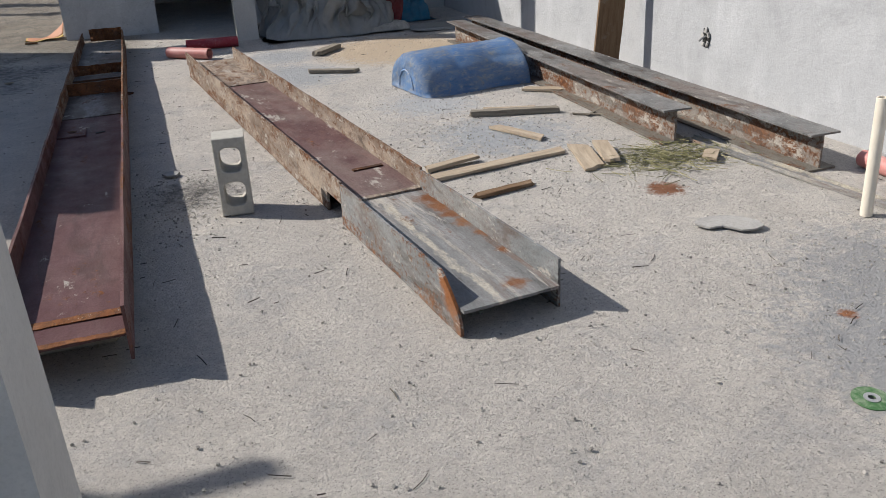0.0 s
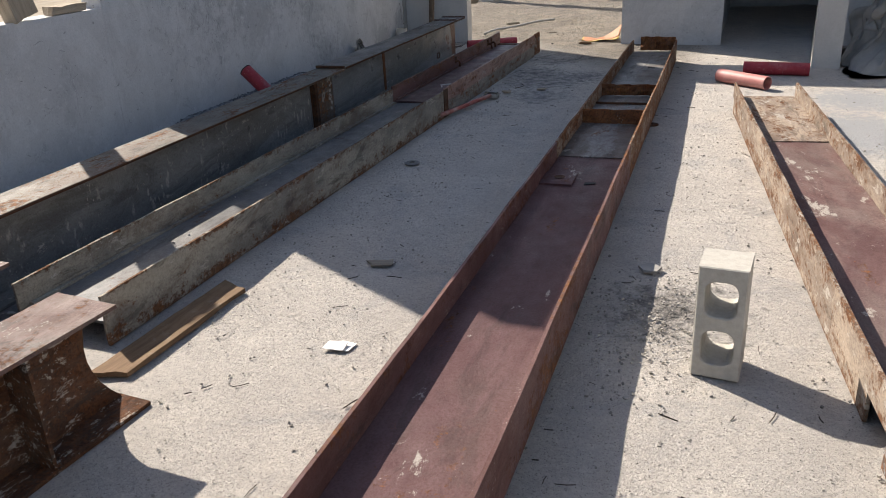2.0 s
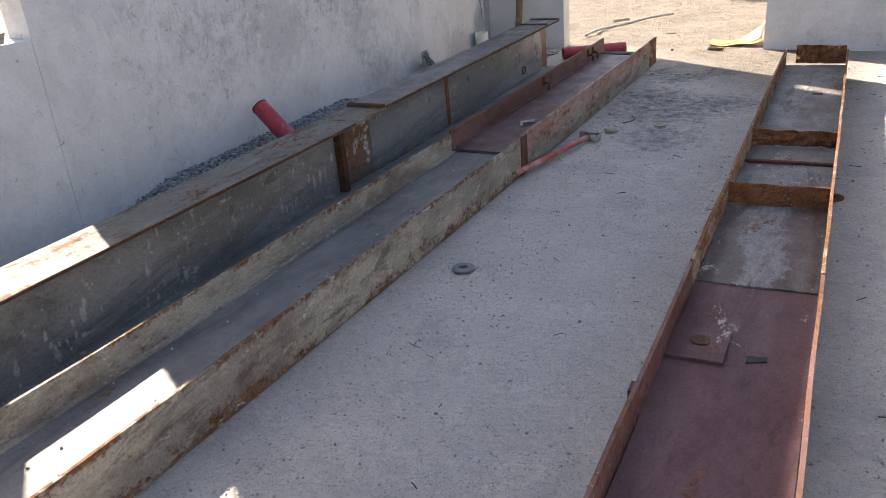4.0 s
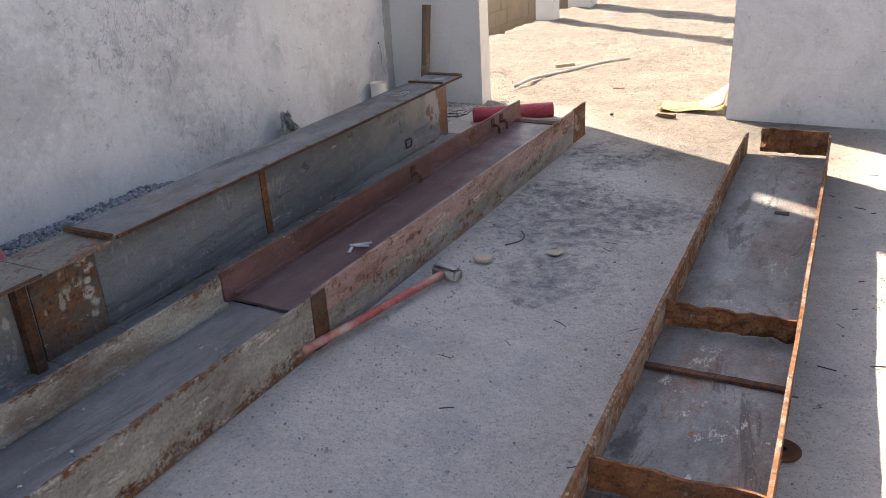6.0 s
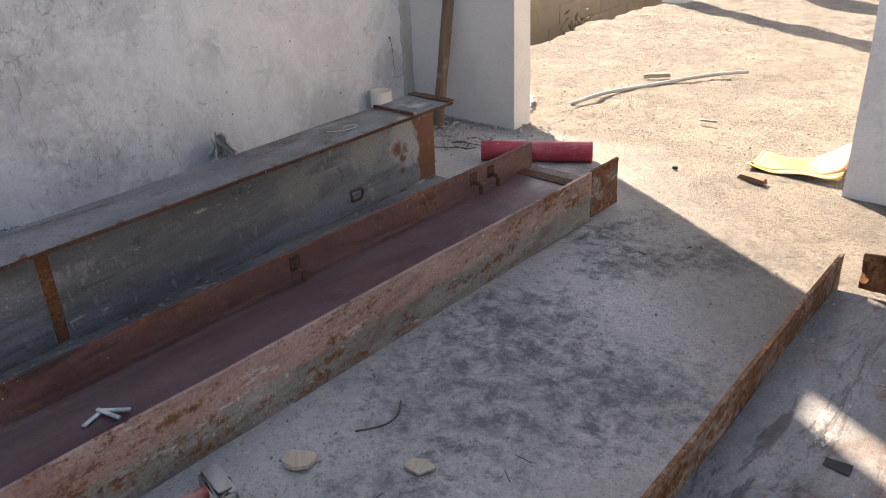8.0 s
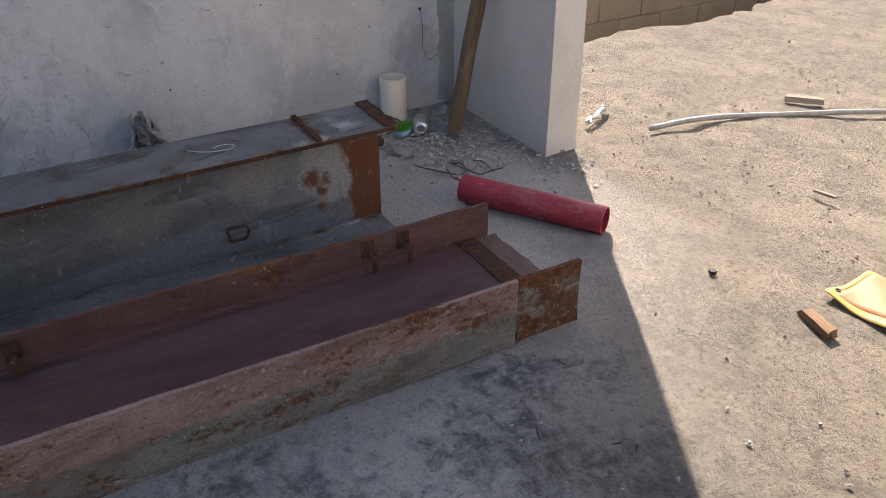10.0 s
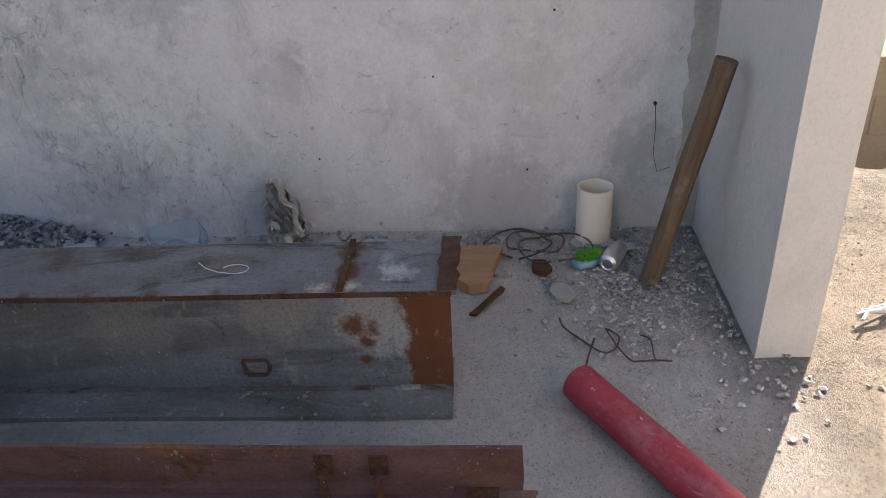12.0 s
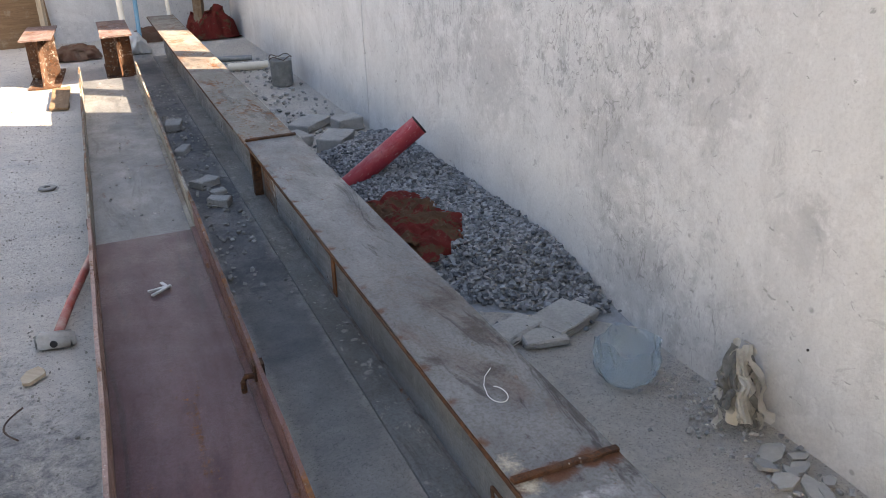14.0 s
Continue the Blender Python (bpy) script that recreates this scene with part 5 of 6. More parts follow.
def flat_piece(name, outline, h, m, material, label, category, group="", curl=0.0):
    """A thin plate with an uneven outline."""
    bm = bmesh.new()
    vs = [bm.verts.new((x, y, curl * (x * x + y * y))) for x, y in outline]
    f = bm.faces.new(vs)
    r = bmesh.ops.extrude_face_region(bm, geom=[f])
    for v in r["geom"]:
        if isinstance(v, bmesh.types.BMVert):
            v.co.z += h
    return solo(name, bm, material, m, label, category, group)


def ragged_outline(rx, ry, n, seed, rough=0.16):
    rng = random.Random(seed)
    return [(rx * math.cos(2 * math.pi * i / n) * (1 + rng.uniform(-rough, rough)), ry * math.sin(2 * math.pi * i / n) * (1 + rng.uniform(-rough, rough))) for i in range(n)]


moon = [(0.15 * math.cos(a), 0.085 * math.sin(a)) for a in np.linspace(-0.1, math.pi + 0.1, 14)] + [(-0.09, -0.045), (-0.03, -0.02), (0.0, -0.035), (0.05, -0.06), (0.11, -0.045)]
flat_piece("mortar_slab", moon, 0.009, pose(*east(2.39, 3.52), 0.006, 4, 0, -28), MORTAR, "flat grey piece of hardened mortar", "mortar piece")
flat_piece("paper_scrap", [(-0.045, -0.02), (0.035, -0.03), (0.045, 0.025), (-0.03, 0.03)], 0.003, pose(*east(-1.03, 4.42), 0.008, 6, 0, 12), PAPER, "white paper scrap on concrete", "paper", "", 2.0)
flat_piece("paper_scrap", ragged_outline(0.05, 0.045, 4, 8, 0.15), 0.003, pose(*east(-1.0, 4.44), 0.003, 0, 0, 40), PAPER, "folded white paper scrap on concrete", "paper")
flat_piece("tile_shard", ragged_outline(0.05, 0.045, 5, 5), 0.012, pose(*east(-0.03, 5.42), 0.003, 0, 0, 20), RUBBLE, "pale flat tile shard on concrete", "tile shard")
flat_piece("tile_shard", ragged_outline(0.036, 0.03, 5, 15, 0.3), 0.006, pose(-1.49, 8.96, 0.003, 0, 0, 20), WOOD_TAN, "thin tan wood chip on concrete", "wood chip")
flat_piece("bark_piece", ragged_outline(0.055, 0.034, 7, 25, 0.35), 0.012, pose(-1.75, 8.77, 0.003, 0, 8, 50), WOOD_TAN, "curled tan bark piece on concrete", "wood chip", "", 4.0)
flat_piece("clay_shard", ragged_outline(0.013, 0.012, 6, 36), 0.012, pose(-1.93, 11.35, 0.003, 0, 0, -20), BLACK, "small dark lump on concrete", "lump")
flat_piece("plaster_flake", ragged_outline(0.06, 0.04, 7, 45), 0.014, pose(-3.30, 10.93, 0.004, 0, 0, 15), RUBBLE, "pale plaster flake on the floor", "plaster flake")
flat_piece("rusty_scrap", ragged_outline(0.05, 0.035, 5, 46, 0.15), 0.02, pose(-3.45, 10.87, 0.003, 0, 0, 5), RUST, "rusty steel scrap on the floor", "steel scrap")
flat_piece("wood_offcut", [(-0.12, 0.11), (-0.09, -0.10), (0.02, -0.145), (0.15, 0.03), (0.13, 0.085)], 0.035, pose(-3.46, 10.62, 0.004, 0, 0, -8), WOOD_ORANGE, "wedge-shaped brown wood offcut", "wood offcut")
board((-3.18, 10.64), (-3.33, 10.74), 0.02, 0.012, RUST, "rusty steel strip on the floor", "steel scrap", 0.003, name="rusty_strip")

for x, y, sx, sy, h, rz, s in ((-3.33, 9.22, 0.085, 0.06, 0.032, 20, 1), (-3.40, 9.30, 0.08, 0.05, 0.03, -10, 2), (-3.53, 9.22, 0.12, 0.085, 0.045, 25, 3), (-3.45, 7.35, 0.10, 0.07, 0.12, 30, 4), (-3.62, 6.35, 0.09, 0.07, 0.09, 10, 5), (-3.4, 6.2, 0.14, 0.09, 0.06, 40, 6), (-3.5, 8.0, 0.09, 0.05, 0.13, 10, 7), (-2.58, 7.05, 0.07, 0.05, 0.045, 35, 8), (-2.60, 7.38, 0.06, 0.04, 0.05, -30, 9), (-2.56, 6.35, 0.07, 0.035, 0.04, 60, 10), (-2.63, 7.22, 0.04, 0.03, 0.03, 15, 11), (-2.57, 5.75, 0.08, 0.05, 0.05, 80, 12), (-3.42, 6.75, 0.12, 0.08, 0.10, 55, 13), (-3.2, 6.55, 0.10, 0.09, 0.07, 20, 14)):
    bm = bevelled(boxm(-sx, sx, -sy, sy, 0, h, 3, 3, 2, 0.02, 0.02, s), 0.006)
    solo("broken_block", bm, MORTAR, pose(x, y, 0.002, 0, 0, rz), "broken grey concrete block by the wall", "broken block", "broken blocks")


# gravel against the wall
def gravel_height(x, y):
    far = max(0.0, 1 - abs(y - 7.9) / 1.55)
    w = min(1.0, far * 2.2)
    edge = -3.74 + 0.80 * min(1.0, far * 2.0)
    f = max(0.0, min(1.0, (edge - x) / 0.42))
    return 0.13 * w * f + 0.012 * noise.noise(Vector((x * 5, y * 5, 2))) * w * f


rng = random.Random(11)
mound = bmesh.new()
grid = [[mound.verts.new((-3.75 + 0.8 * i / 16, 6.3 + 3.1 * j / 60, gravel_height(-3.75 + 0.8 * i / 16, 6.3 + 3.1 * j / 60) - 0.012)) for i in range(17)] for j in range(61)]
for j in range(60):
    for i in range(16):
        mound.faces.new([grid[j][i], grid[j][i + 1], grid[j + 1][i + 1], grid[j + 1][i]])
solo("gravel_bed", mound, GRAVEL, pose(0, 0, 0), "bed of blue-grey crushed stone by the wall", "gravel", "", "stuff", True)
spots = []
while len(spots) < 10000:
    x, y = rng.uniform(-3.74, -2.96), rng.uniform(6.3, 9.4)
    h = gravel_height(x, y)
    if h > 0.012 or rng.random() < 0.02:
        spots.append((x, y, h + rng.uniform(-0.003, 0.008), rng.uniform(0.010, 0.019)))
stones("gravel", spots, GRAVEL, "loose blue-grey crushed stone against the wall", "gravel", rng, 0.75)

# rubble and dust in the corner, and debris over the slab
spots = [(rng.gauss(-3.62, 0.08), rng.uniform(9.5, 11.4), 0.005, rng.uniform(0.003, 0.014)) for _ in range(600)]
spots += [(min(-2.98, rng.gauss(-3.35, 0.2)), min(11.42, rng.gauss(11.2, 0.16)), 0.005, rng.uniform(0.003, 0.014)) for _ in range(800)]
spots += [(rng.gauss(-2.85, 0.12), rng.gauss(11.4, 0.12), 0.005, rng.uniform(0.004, 0.014)) for _ in range(70)]
spots += [(rng.uniform(-3.7, -3.0), rng.uniform(3.5, 6.4), 0.006, rng.uniform(0.006, 0.03)) for _ in range(260)]
spots += [(rng.uniform(-2.70, -2.46), rng.uniform(4.3, 8.6), 0.005, rng.uniform(0.003, 0.02)) for _ in range(330)]
stones("rubble", [s for s in spots if -3.74 < s[0]], RUBBLE, "small pale cement rubble", "rubble", rng, 0.6)
for k in range(26):
    y = 10.12 + 1.2 * rng.random()
    flat_piece("plaster_flake", ragged_outline(rng.uniform(0.02, 0.05), rng.uniform(0.015, 0.034), 5 + k % 2, k, 0.3), 0.010, pose(-3.65 + rng.uniform(-0.05, 0.07), y, 0.004 + 0.006 * rng.random(), rng.uniform(-12, 12), rng.uniform(-12, 12), rng.uniform(0, 360)), RUBBLE, "broken grey render flake at the wall's foot", "render flake", "render flakes")

spots = []
for _ in range(90):
    cx, cy, n = rng.uniform(-1.9, 3.5), rng.uniform(1.2, 11.2), rng.randint(5, 40)
    sp = rng.uniform(0.05, 0.4)
    spots += [(rng.gauss(cx, sp), rng.gauss(cy, sp), 0.002, rng.choice((0.003, 0.004, 0.004, 0.006, 0.006, 0.009))) for _ in range(n)]
spots += [(rng.uniform(-1.95, 3.5), rng.uniform(1.0, 11.3), 0.002, rng.choice((0.002, 0.003, 0.003, 0.004, 0.005, 0.005, 0.008))) for _ in range(6500)]
spots += [(rng.gauss(2.5, 0.5), rng.gauss(2.7, 0.4), 0.003, rng.uniform(0.002, 0.007)) for _ in range(700)]
spots += [(rng.gauss(1.75, 0.4), rng.gauss(5.2, 0.7), 0.003, rng.uniform(0.002, 0.009)) for _ in range(900)]
spots += [(rng.gauss(-0.12, 0.13), rng.gauss(4.9, 0.25), 0.002, rng.uniform(0.003, 0.009)) for _ in range(500)]
spots += [(rng.gauss(-1.72, 0.12), rng.uniform(4.3, 10.6), 0.002, rng.uniform(0.002, 0.007)) for _ in range(800)]
stones("floor_debris", [s for s in spots if -3.7 < s[0] < 3.5 and s[1] < 11.4], PEBBLE, "scattered small stones and mortar crumbs", "debris", rng, 0.7)
spots = [(rng.uniform(-4.1, -0.4), 11.7 + 8 * rng.random() ** 1.4, 0.004, rng.choice((0.003, 0.004, 0.004, 0.005, 0.005, 0.006, 0.006, 0.007, 0.008, 0.010))) for _ in range(2600)]
stones("yard_debris", spots, YARD_STONE, "pale stones scattered on the yard slab", "debris", rng, 0.7)
crumbs = [(rng.uniform(-2.44, -2.06), rng.uniform(4.35, 7.8), 0.096, rng.choice((0.003, 0.004, 0.006, 0.008))) for _ in range(80)]
stones("beam_crumbs", crumbs, PEBBLE, "mortar crumbs lying on the beam's web", "debris", rng, 0.7)
spots = [(rng.uniform(-1.7, 3.3), rng.uniform(1.5, 11), rng.uniform(0.02, 0.07), 0.0) for _ in range(260)]
spots += [(rng.uniform(-0.4, 2.2), rng.uniform(2.2, 5.5), rng.uniform(0.02, 0.08), 0.0) for _ in range(40)]
twigs("twigs", spots, STICKS, "dark twigs and wire ends on the slab", "debris", rng, 0.0018)
cx, cy = east(2.68, 4.5)
spots = [(rng.gauss(cx, 0.19), rng.gauss(cy, 0.13), rng.uniform(0.05, 0.2), abs(rng.gauss(0, 0.014))) for _ in range(430)]
twigs("straw", spots, STRAW, "small heap of dry grass and straw", "straw", rng, 0.0017)


# ---- hand tools and small objects ----
def sledgehammer():
    t = thing("sledgehammer", along((-1.82, 8.57), (-1.975, 7.80)), "sledgehammer with a red wooden handle leaning on the beam", "hammer")
    bm = bevelled(boxm(-0.065, 0.065, -0.028, 0.028, 0.0, 0.056, 1, 1, 1), 0.010, 2)
    head = part("head", bm, RUBBLE, t, "mortar-caked steel head", True)
    bm = bmesh.new()
    tube(bm, [(0, 0.03, 0.03), (0, 0.3, 0.035), (0.005, 0.6, 0.036), (0.01, 0.80, 0.04)], 0.017, 10)
    part("handle", bm, HANDLE_RED, t, "red painted handle", True)
    part("handle_end", lathe(bmesh.new(), [(0.012, -0.034), (0.014, -0.026)], 10, "Y"), BLACK, t).location = (0, 0, 0.028)
    return t


sledgehammer()


def putty_knife():
    t = thing("pocket_tool", pose(-2.235, 8.50, 0.1085, 0, 0, 20), "small folded steel tool lying in the beam", "hand tool")
    part("jaw", bevelled(boxm(-0.006, 0.008, -0.065, 0.0, 0, 0.006, 3, 1, 1, 0.002), 0.0015), TOOL_STEEL, t, "dull steel jaw")
    for ang, x in ((-70, 0.0), (-98, -0.006)):
        arm = part("grip", bevelled(boxm(-0.006, 0.006, -0.004, 0.085, 0.0065, 0.014, 4, 1, 1, 0.003, 0.0, ang), 0.0015), TOOL_STEEL, t, "pale worn grip")
        arm.rotation_euler = (0, 0, radians(ang))
        arm.location.x = x
    return t


putty_knife()


def ring(m, r0, r1, h, material, label, name="steel_ring"):
    bm = lathe(bmesh.new(), [(r0, 0), (r1, 0), (r1, h * 0.6), (r1 * 0.7 + r0 * 0.3, h), (r0, h), (r0, 0)], 28, "Z", False)
    return solo(name, bm, material, m, label, "ring")


ring(pose(-1.78, 6.68, 0.003), 0.018, 0.048, 0.009, GREY_WEB, "flat grey steel ring on concrete")
ring(pose(-0.44, 7.89, 0.003), 0.014, 0.052, 0.008, RUST, "flat rusty disc on concrete", "steel_disc")
ring(pose(-3.24, 8.62, 0.095, 8, 5, 0), 0.022, 0.042, 0.018, TEAL, "dark green ring lying on gravel", "rubber_ring")


def grinding_disc():
    t = thing("grinding_disc", pose(*east(1.97, 2.22), 0.003, 2, -2, 30), "worn green cutting disc on concrete", "cutting disc")
    part("disc", lathe(bmesh.new(), [(0.012, 0), (0.058, 0), (0.058, 0.003), (0.03, 0.004), (0.012, 0.003), (0.012, 0)], 36, "Z", False), plain("green_disc_paper", (0.035, 0.10, 0.035), (0.07, 0.16, 0.06), 0.7, 60, 0.4), t, "green abrasive disc")
    part("hub", lathe(bmesh.new(), [(0.0115, 0.0042), (0.024, 0.0042), (0.024, 0.0062), (0.0115, 0.0062), (0.0115, 0.0042)], 24, "Z", False), ALU, t, "metal hub")


grinding_disc()


def wire(name, pts, r, label, material=WIRE):
    return solo(name, tube(bmesh.new(), pts, r, 6), material, pose(0, 0, 0), label, "wire", "loose wire", "", True)


for k, (cx, cy, rr) in enumerate(((-3.60, 10.80, 0.12), (-3.55, 10.93, 0.13), (-3.58, 10.86, 0.10))):
    wire("wire_coil", [(cx + rr * math.cos(a) * 0.75, cy + rr * math.sin(a), 0.012 + 0.008 * k + 0.02 * abs(math.sin(a * 1.5 + k))) for a in np.linspace(0, 6.1, 30)], 0.0035, "rusty coil of tie wire by the wall")
def smooth_line(pts, z=0.006, lift=0.012):
    """A bent wire's line through a few points of the floor."""
    line = []
    for i in range(len(pts) - 1):
        p = [Vector(pts[max(0, min(len(pts) - 1, i + d))]) for d in (-1, 0, 1, 2)]
        for q in (0, 0.25, 0.5, 0.75):
            v = 0.5 * (2 * p[1] + (p[2] - p[0]) * q + (2 * p[0] - 5 * p[1] + 4 * p[2] - p[3]) * q * q + (3 * p[1] - p[0] - 3 * p[2] + p[3]) * q ** 3)
            line.append((v.x, v.y, z + lift * abs(math.sin((i + q) * 1.3))))
    return line


wire("bent_wire", smooth_line([(-3.162, 10.908), (-3.091, 10.919), (-3.001, 10.992), (-2.984, 11.046), (-3.048, 11.071), (-3.100, 11.041), (-3.027, 11.052), (-2.952, 11.085), (-2.935, 11.142), (-2.929, 11.215)]), 0.0028, "looped rusty tie wire on the floor")
wire("bent_wire", smooth_line([(-3.067, 11.138), (-3.030, 11.159), (-2.971, 11.158), (-2.930, 11.165)]), 0.0022, "short bent rusty wire on the floor")
wire("wall_wire", [(-3.745, 11.27, 0.47), (-3.735, 11.275, 0.40), (-3.735, 11.275, 0.30), (-3.72, 11.29, 0.235), (-3.70, 11.33, 0.26)], 0.0013, "thin tie wire hanging from the wall")
wire("wall_wire", [(-3.745, 11.26, 0.88), (-3.73, 11.32, 0.885), (-3.70, 11.41, 0.90)], 0.0014, "thin tie wire across the corner")
wire("bent_wire", [(-3.05, 11.0, 0.01), (-2.95, 10.97, 0.02), (-2.86, 10.95, 0.05)], 0.003, "wire end sticking out of a pipe")
wire("bent_wire", [(-1.72 + 0.05 * math.sin(a), 8.95 + 0.06 * a, 0.01) for a in np.linspace(0, 3, 12)], 0.003, "dark wire beside the beam")
# Raised black discs give the shade of small pits in the render.
for y, z in ((11.27, 0.475), (11.26, 0.885), (10.84, 0.24), (10.52, 0.59), (10.92, 0.80), (10.10, 0.30)):
    bm = lathe(bmesh.new(), [(0.018, 0.0), (0.014, 0.004), (0.006, 0.005)], 9, "Z")
    for v in bm.verts:
        v.co *= 1 + 0.5 * noise.noise(v.co * 90 + Vector((y, z, 0)))
    s = 0.42 if z > 0.4 and y > 11.2 else 0.25
    solo("wall_pit", bm, BLACK, Matrix.Translation((-3.751, y, z)) @ pose(0, 0, 0, 0, 90, 0) @ Matrix.Diagonal((s, s, 1, 1)), "black disc giving the shade of a pit in the render", "wall pit", "wall pits", "structure")


def drink_can():
    t = thing("drink_can", Matrix.Translation((-3.43, 11.09, 0.034)) @ Vector((-0.11, 0.055, 0.0)).to_track_quat("Z", "Y").to_matrix().to_4x4(), "empty silver drink can lying on rubble", "drink can")
    part("body", lathe(bmesh.new(), [(0.024, 0), (0.030, 0.004), (0.033, 0.014), (0.033, 0.11), (0.030, 0.118), (0.026, 0.122)], 28), ALU, t, "bare silver body", True)
    part("lid", lathe(bmesh.new(), [(0.0255, 0.123), (0.0265, 0.126), (0.024, 0.1245), (0.0, 0.1235)][:3], 24), ALU, t, "rimmed metal end")
    part("base_dome", lathe(bmesh.new(), [(0.0235, -0.001), (0.020, -0.004), (0.017, -0.001)], 24), ALU, t)
    bm = bmesh.new()
    for k in range(5):
        box(bm, 0.0332, 0.0337, -0.016 + 0.007 * k, -0.012 + 0.007 * k, 0.03, 0.08 - 0.006 * (k % 2))
    part("print", bm, plain("grey_print", (0.25, 0.25, 0.27), (0.32, 0.32, 0.34), 0.5, 20), t, "faint grey printed bars")


drink_can()


def scrub_brush():
    t = thing("scrub_brush", pose(-3.49, 11.035, 0.004, 0, 0, 35), "scrubbing brush lying with its green bristles up", "brush")
    bm = boxm(-0.034, 0.034, -0.055, 0.055, 0, 0.022, 6, 4, 1)
    for v in bm.verts:
        v.co.x *= 1 - 0.35 * (v.co.y / 0.055) ** 2
    part("body", bevelled(bm, 0.003), TEAL, t, "dusty blue plastic body", True)
    r = random.Random(5)
    verts, faces = [], []
    for _ in range(420):
        a, d = r.uniform(0, 6.28), math.sqrt(r.random())
        x, y, o = 0.026 * d * math.cos(a), 0.046 * d * math.sin(a), len(verts)
        lx, ly, h = x * 0.35 + r.uniform(-0.004, 0.004), y * 0.2 + r.uniform(-0.004, 0.004), r.uniform(0.022, 0.03)
        verts += [(x - 0.0013, y, 0.0222), (x + 0.0013, y, 0.0222), (x, y + 0.002, 0.0222), (x + lx, y + ly, 0.022 + h)]
        faces += [(o, o + 1, o + 3), (o + 1, o + 2, o + 3), (o + 2, o, o + 3)]
    ob = new("bristles", from_data("bristles", verts, faces, GREEN))
    ob.parent = t
    tagged(ob, "bright green bristles")


scrub_brush()


def wrapped_stub():
    """A pipe stub by the wall, wrapped in torn cement paper."""
    t = thing("wrapped_pipe_stub", pose(-3.67, 9.955, 0), "pipe stub by the wall wrapped in torn cement paper", "pipe stub")
    part("stub", lathe(bmesh.new(), [(0.026, 0), (0.026, 0.17), (0.022, 0.17), (0.022, 0.0)], 18, "Z", False), WHITE_PVC, t, "off-white pipe", True)
    r = random.Random(8)
    for k in range(30):
        a = k * 2.4 + r.uniform(-0.3, 0.3)
        bm = bmesh.new()
        rows, n = [], 14
        reach, low, w = r.uniform(0.035, 0.085), r.uniform(0.0, 0.11), r.uniform(0.009, 0.024)
        top, kink = r.uniform(0.20, 0.265), r.uniform(0, 6)
        side = Vector((-math.sin(a), math.cos(a), 0))
        for i in range(n):
            q = i / (n - 1)
            d = 0.012 + (reach - 0.012) * q ** 0.7 + 0.010 * math.sin(q * 11 + kink)
            c = Vector((d * math.cos(a), d * math.sin(a) * 1.1 + 0.025 * (q - 0.5), top + (low - top) * q + 0.010 * math.sin(q * 8 + kink * 2)))
            c += side * 0.02 * noise.noise(Vector((k * 2.7, q * 3, 1)))
            row = []
            for j in range(4):
                v = j / 3 - 0.5
                p = c + side * v * 2 * w * (0.6 + 0.8 * abs(noise.noise(Vector((k, q * 6, 3))))) + Vector((math.cos(a), math.sin(a), 0.3)) * 0.016 * noise.noise(Vector((k * 5, q * 8, j * 1.7)))
                row.append(bm.verts.new((max(-0.075, p.x), p.y, max(0.004, p.z))))
            rows.append(row)
        for p, q in zip(rows, rows[1:]):
            for j in range(3):
                bm.faces.new([p[j], p[j + 1], q[j + 1], q[j]])
        bmesh.ops.solidify(bm, geom=bm.faces[:], thickness=0.0015)
        part("paper_strip", bm, (RAGS, RAGS_GREY, RAGS, RAGS, RAGS, RAGS_GREY, RAGS)[k % 7], t)


wrapped_stub()


def clear_tub():
    """A crumpled thin-walled tub with a slack rim."""
    bm = bmesh.new()
    n, rows = 34, []
    for r, z in ((0.0, 0.004), (0.070, 0.004), (0.086, 0.012), (0.093, 0.04), (0.095, 0.07), (0.096, 0.10), (0.098, 0.135), (0.094, 0.137), (0.092, 0.10), (0.091, 0.07), (0.089, 0.04), (0.082, 0.016), (0.0, 0.008)):
        row = []
        for i in range(n):
            a = 2 * math.pi * i / n
            sq = 1 / max(abs(math.cos(a)), abs(math.sin(a))) ** 0.3
            d = Vector((math.cos(a) * 2.2, math.sin(a) * 2.2, z * 20))
            w = 1 + 0.13 * noise.noise(d) + 0.10 * noise.noise(d * 2.3)
            row.append(bm.verts.new((r * sq * w * math.cos(a), r * sq * w * math.sin(a), max(0.003, z * (1 + 0.28 * noise.noise(Vector((math.cos(a) * 1.6, math.sin(a) * 1.6, 4))))))))
        rows.append(row)
    for a, b in zip(rows, rows[1:]):
        for i in range(n):
            bm.faces.new([a[i], a[(i + 1) % n], b[(i + 1) % n], b[i]])
    bmesh.ops.remove_doubles(bm, verts=bm.verts[:], dist=0.0005)
    ob = solo("plastic_tub", bm, CLEAR, pose(-3.52, 9.62, 0.003, 0, 0, 20), "crumpled cloudy clear plastic tub", "plastic tub")
    ob.visible_shadow = False


clear_tub()


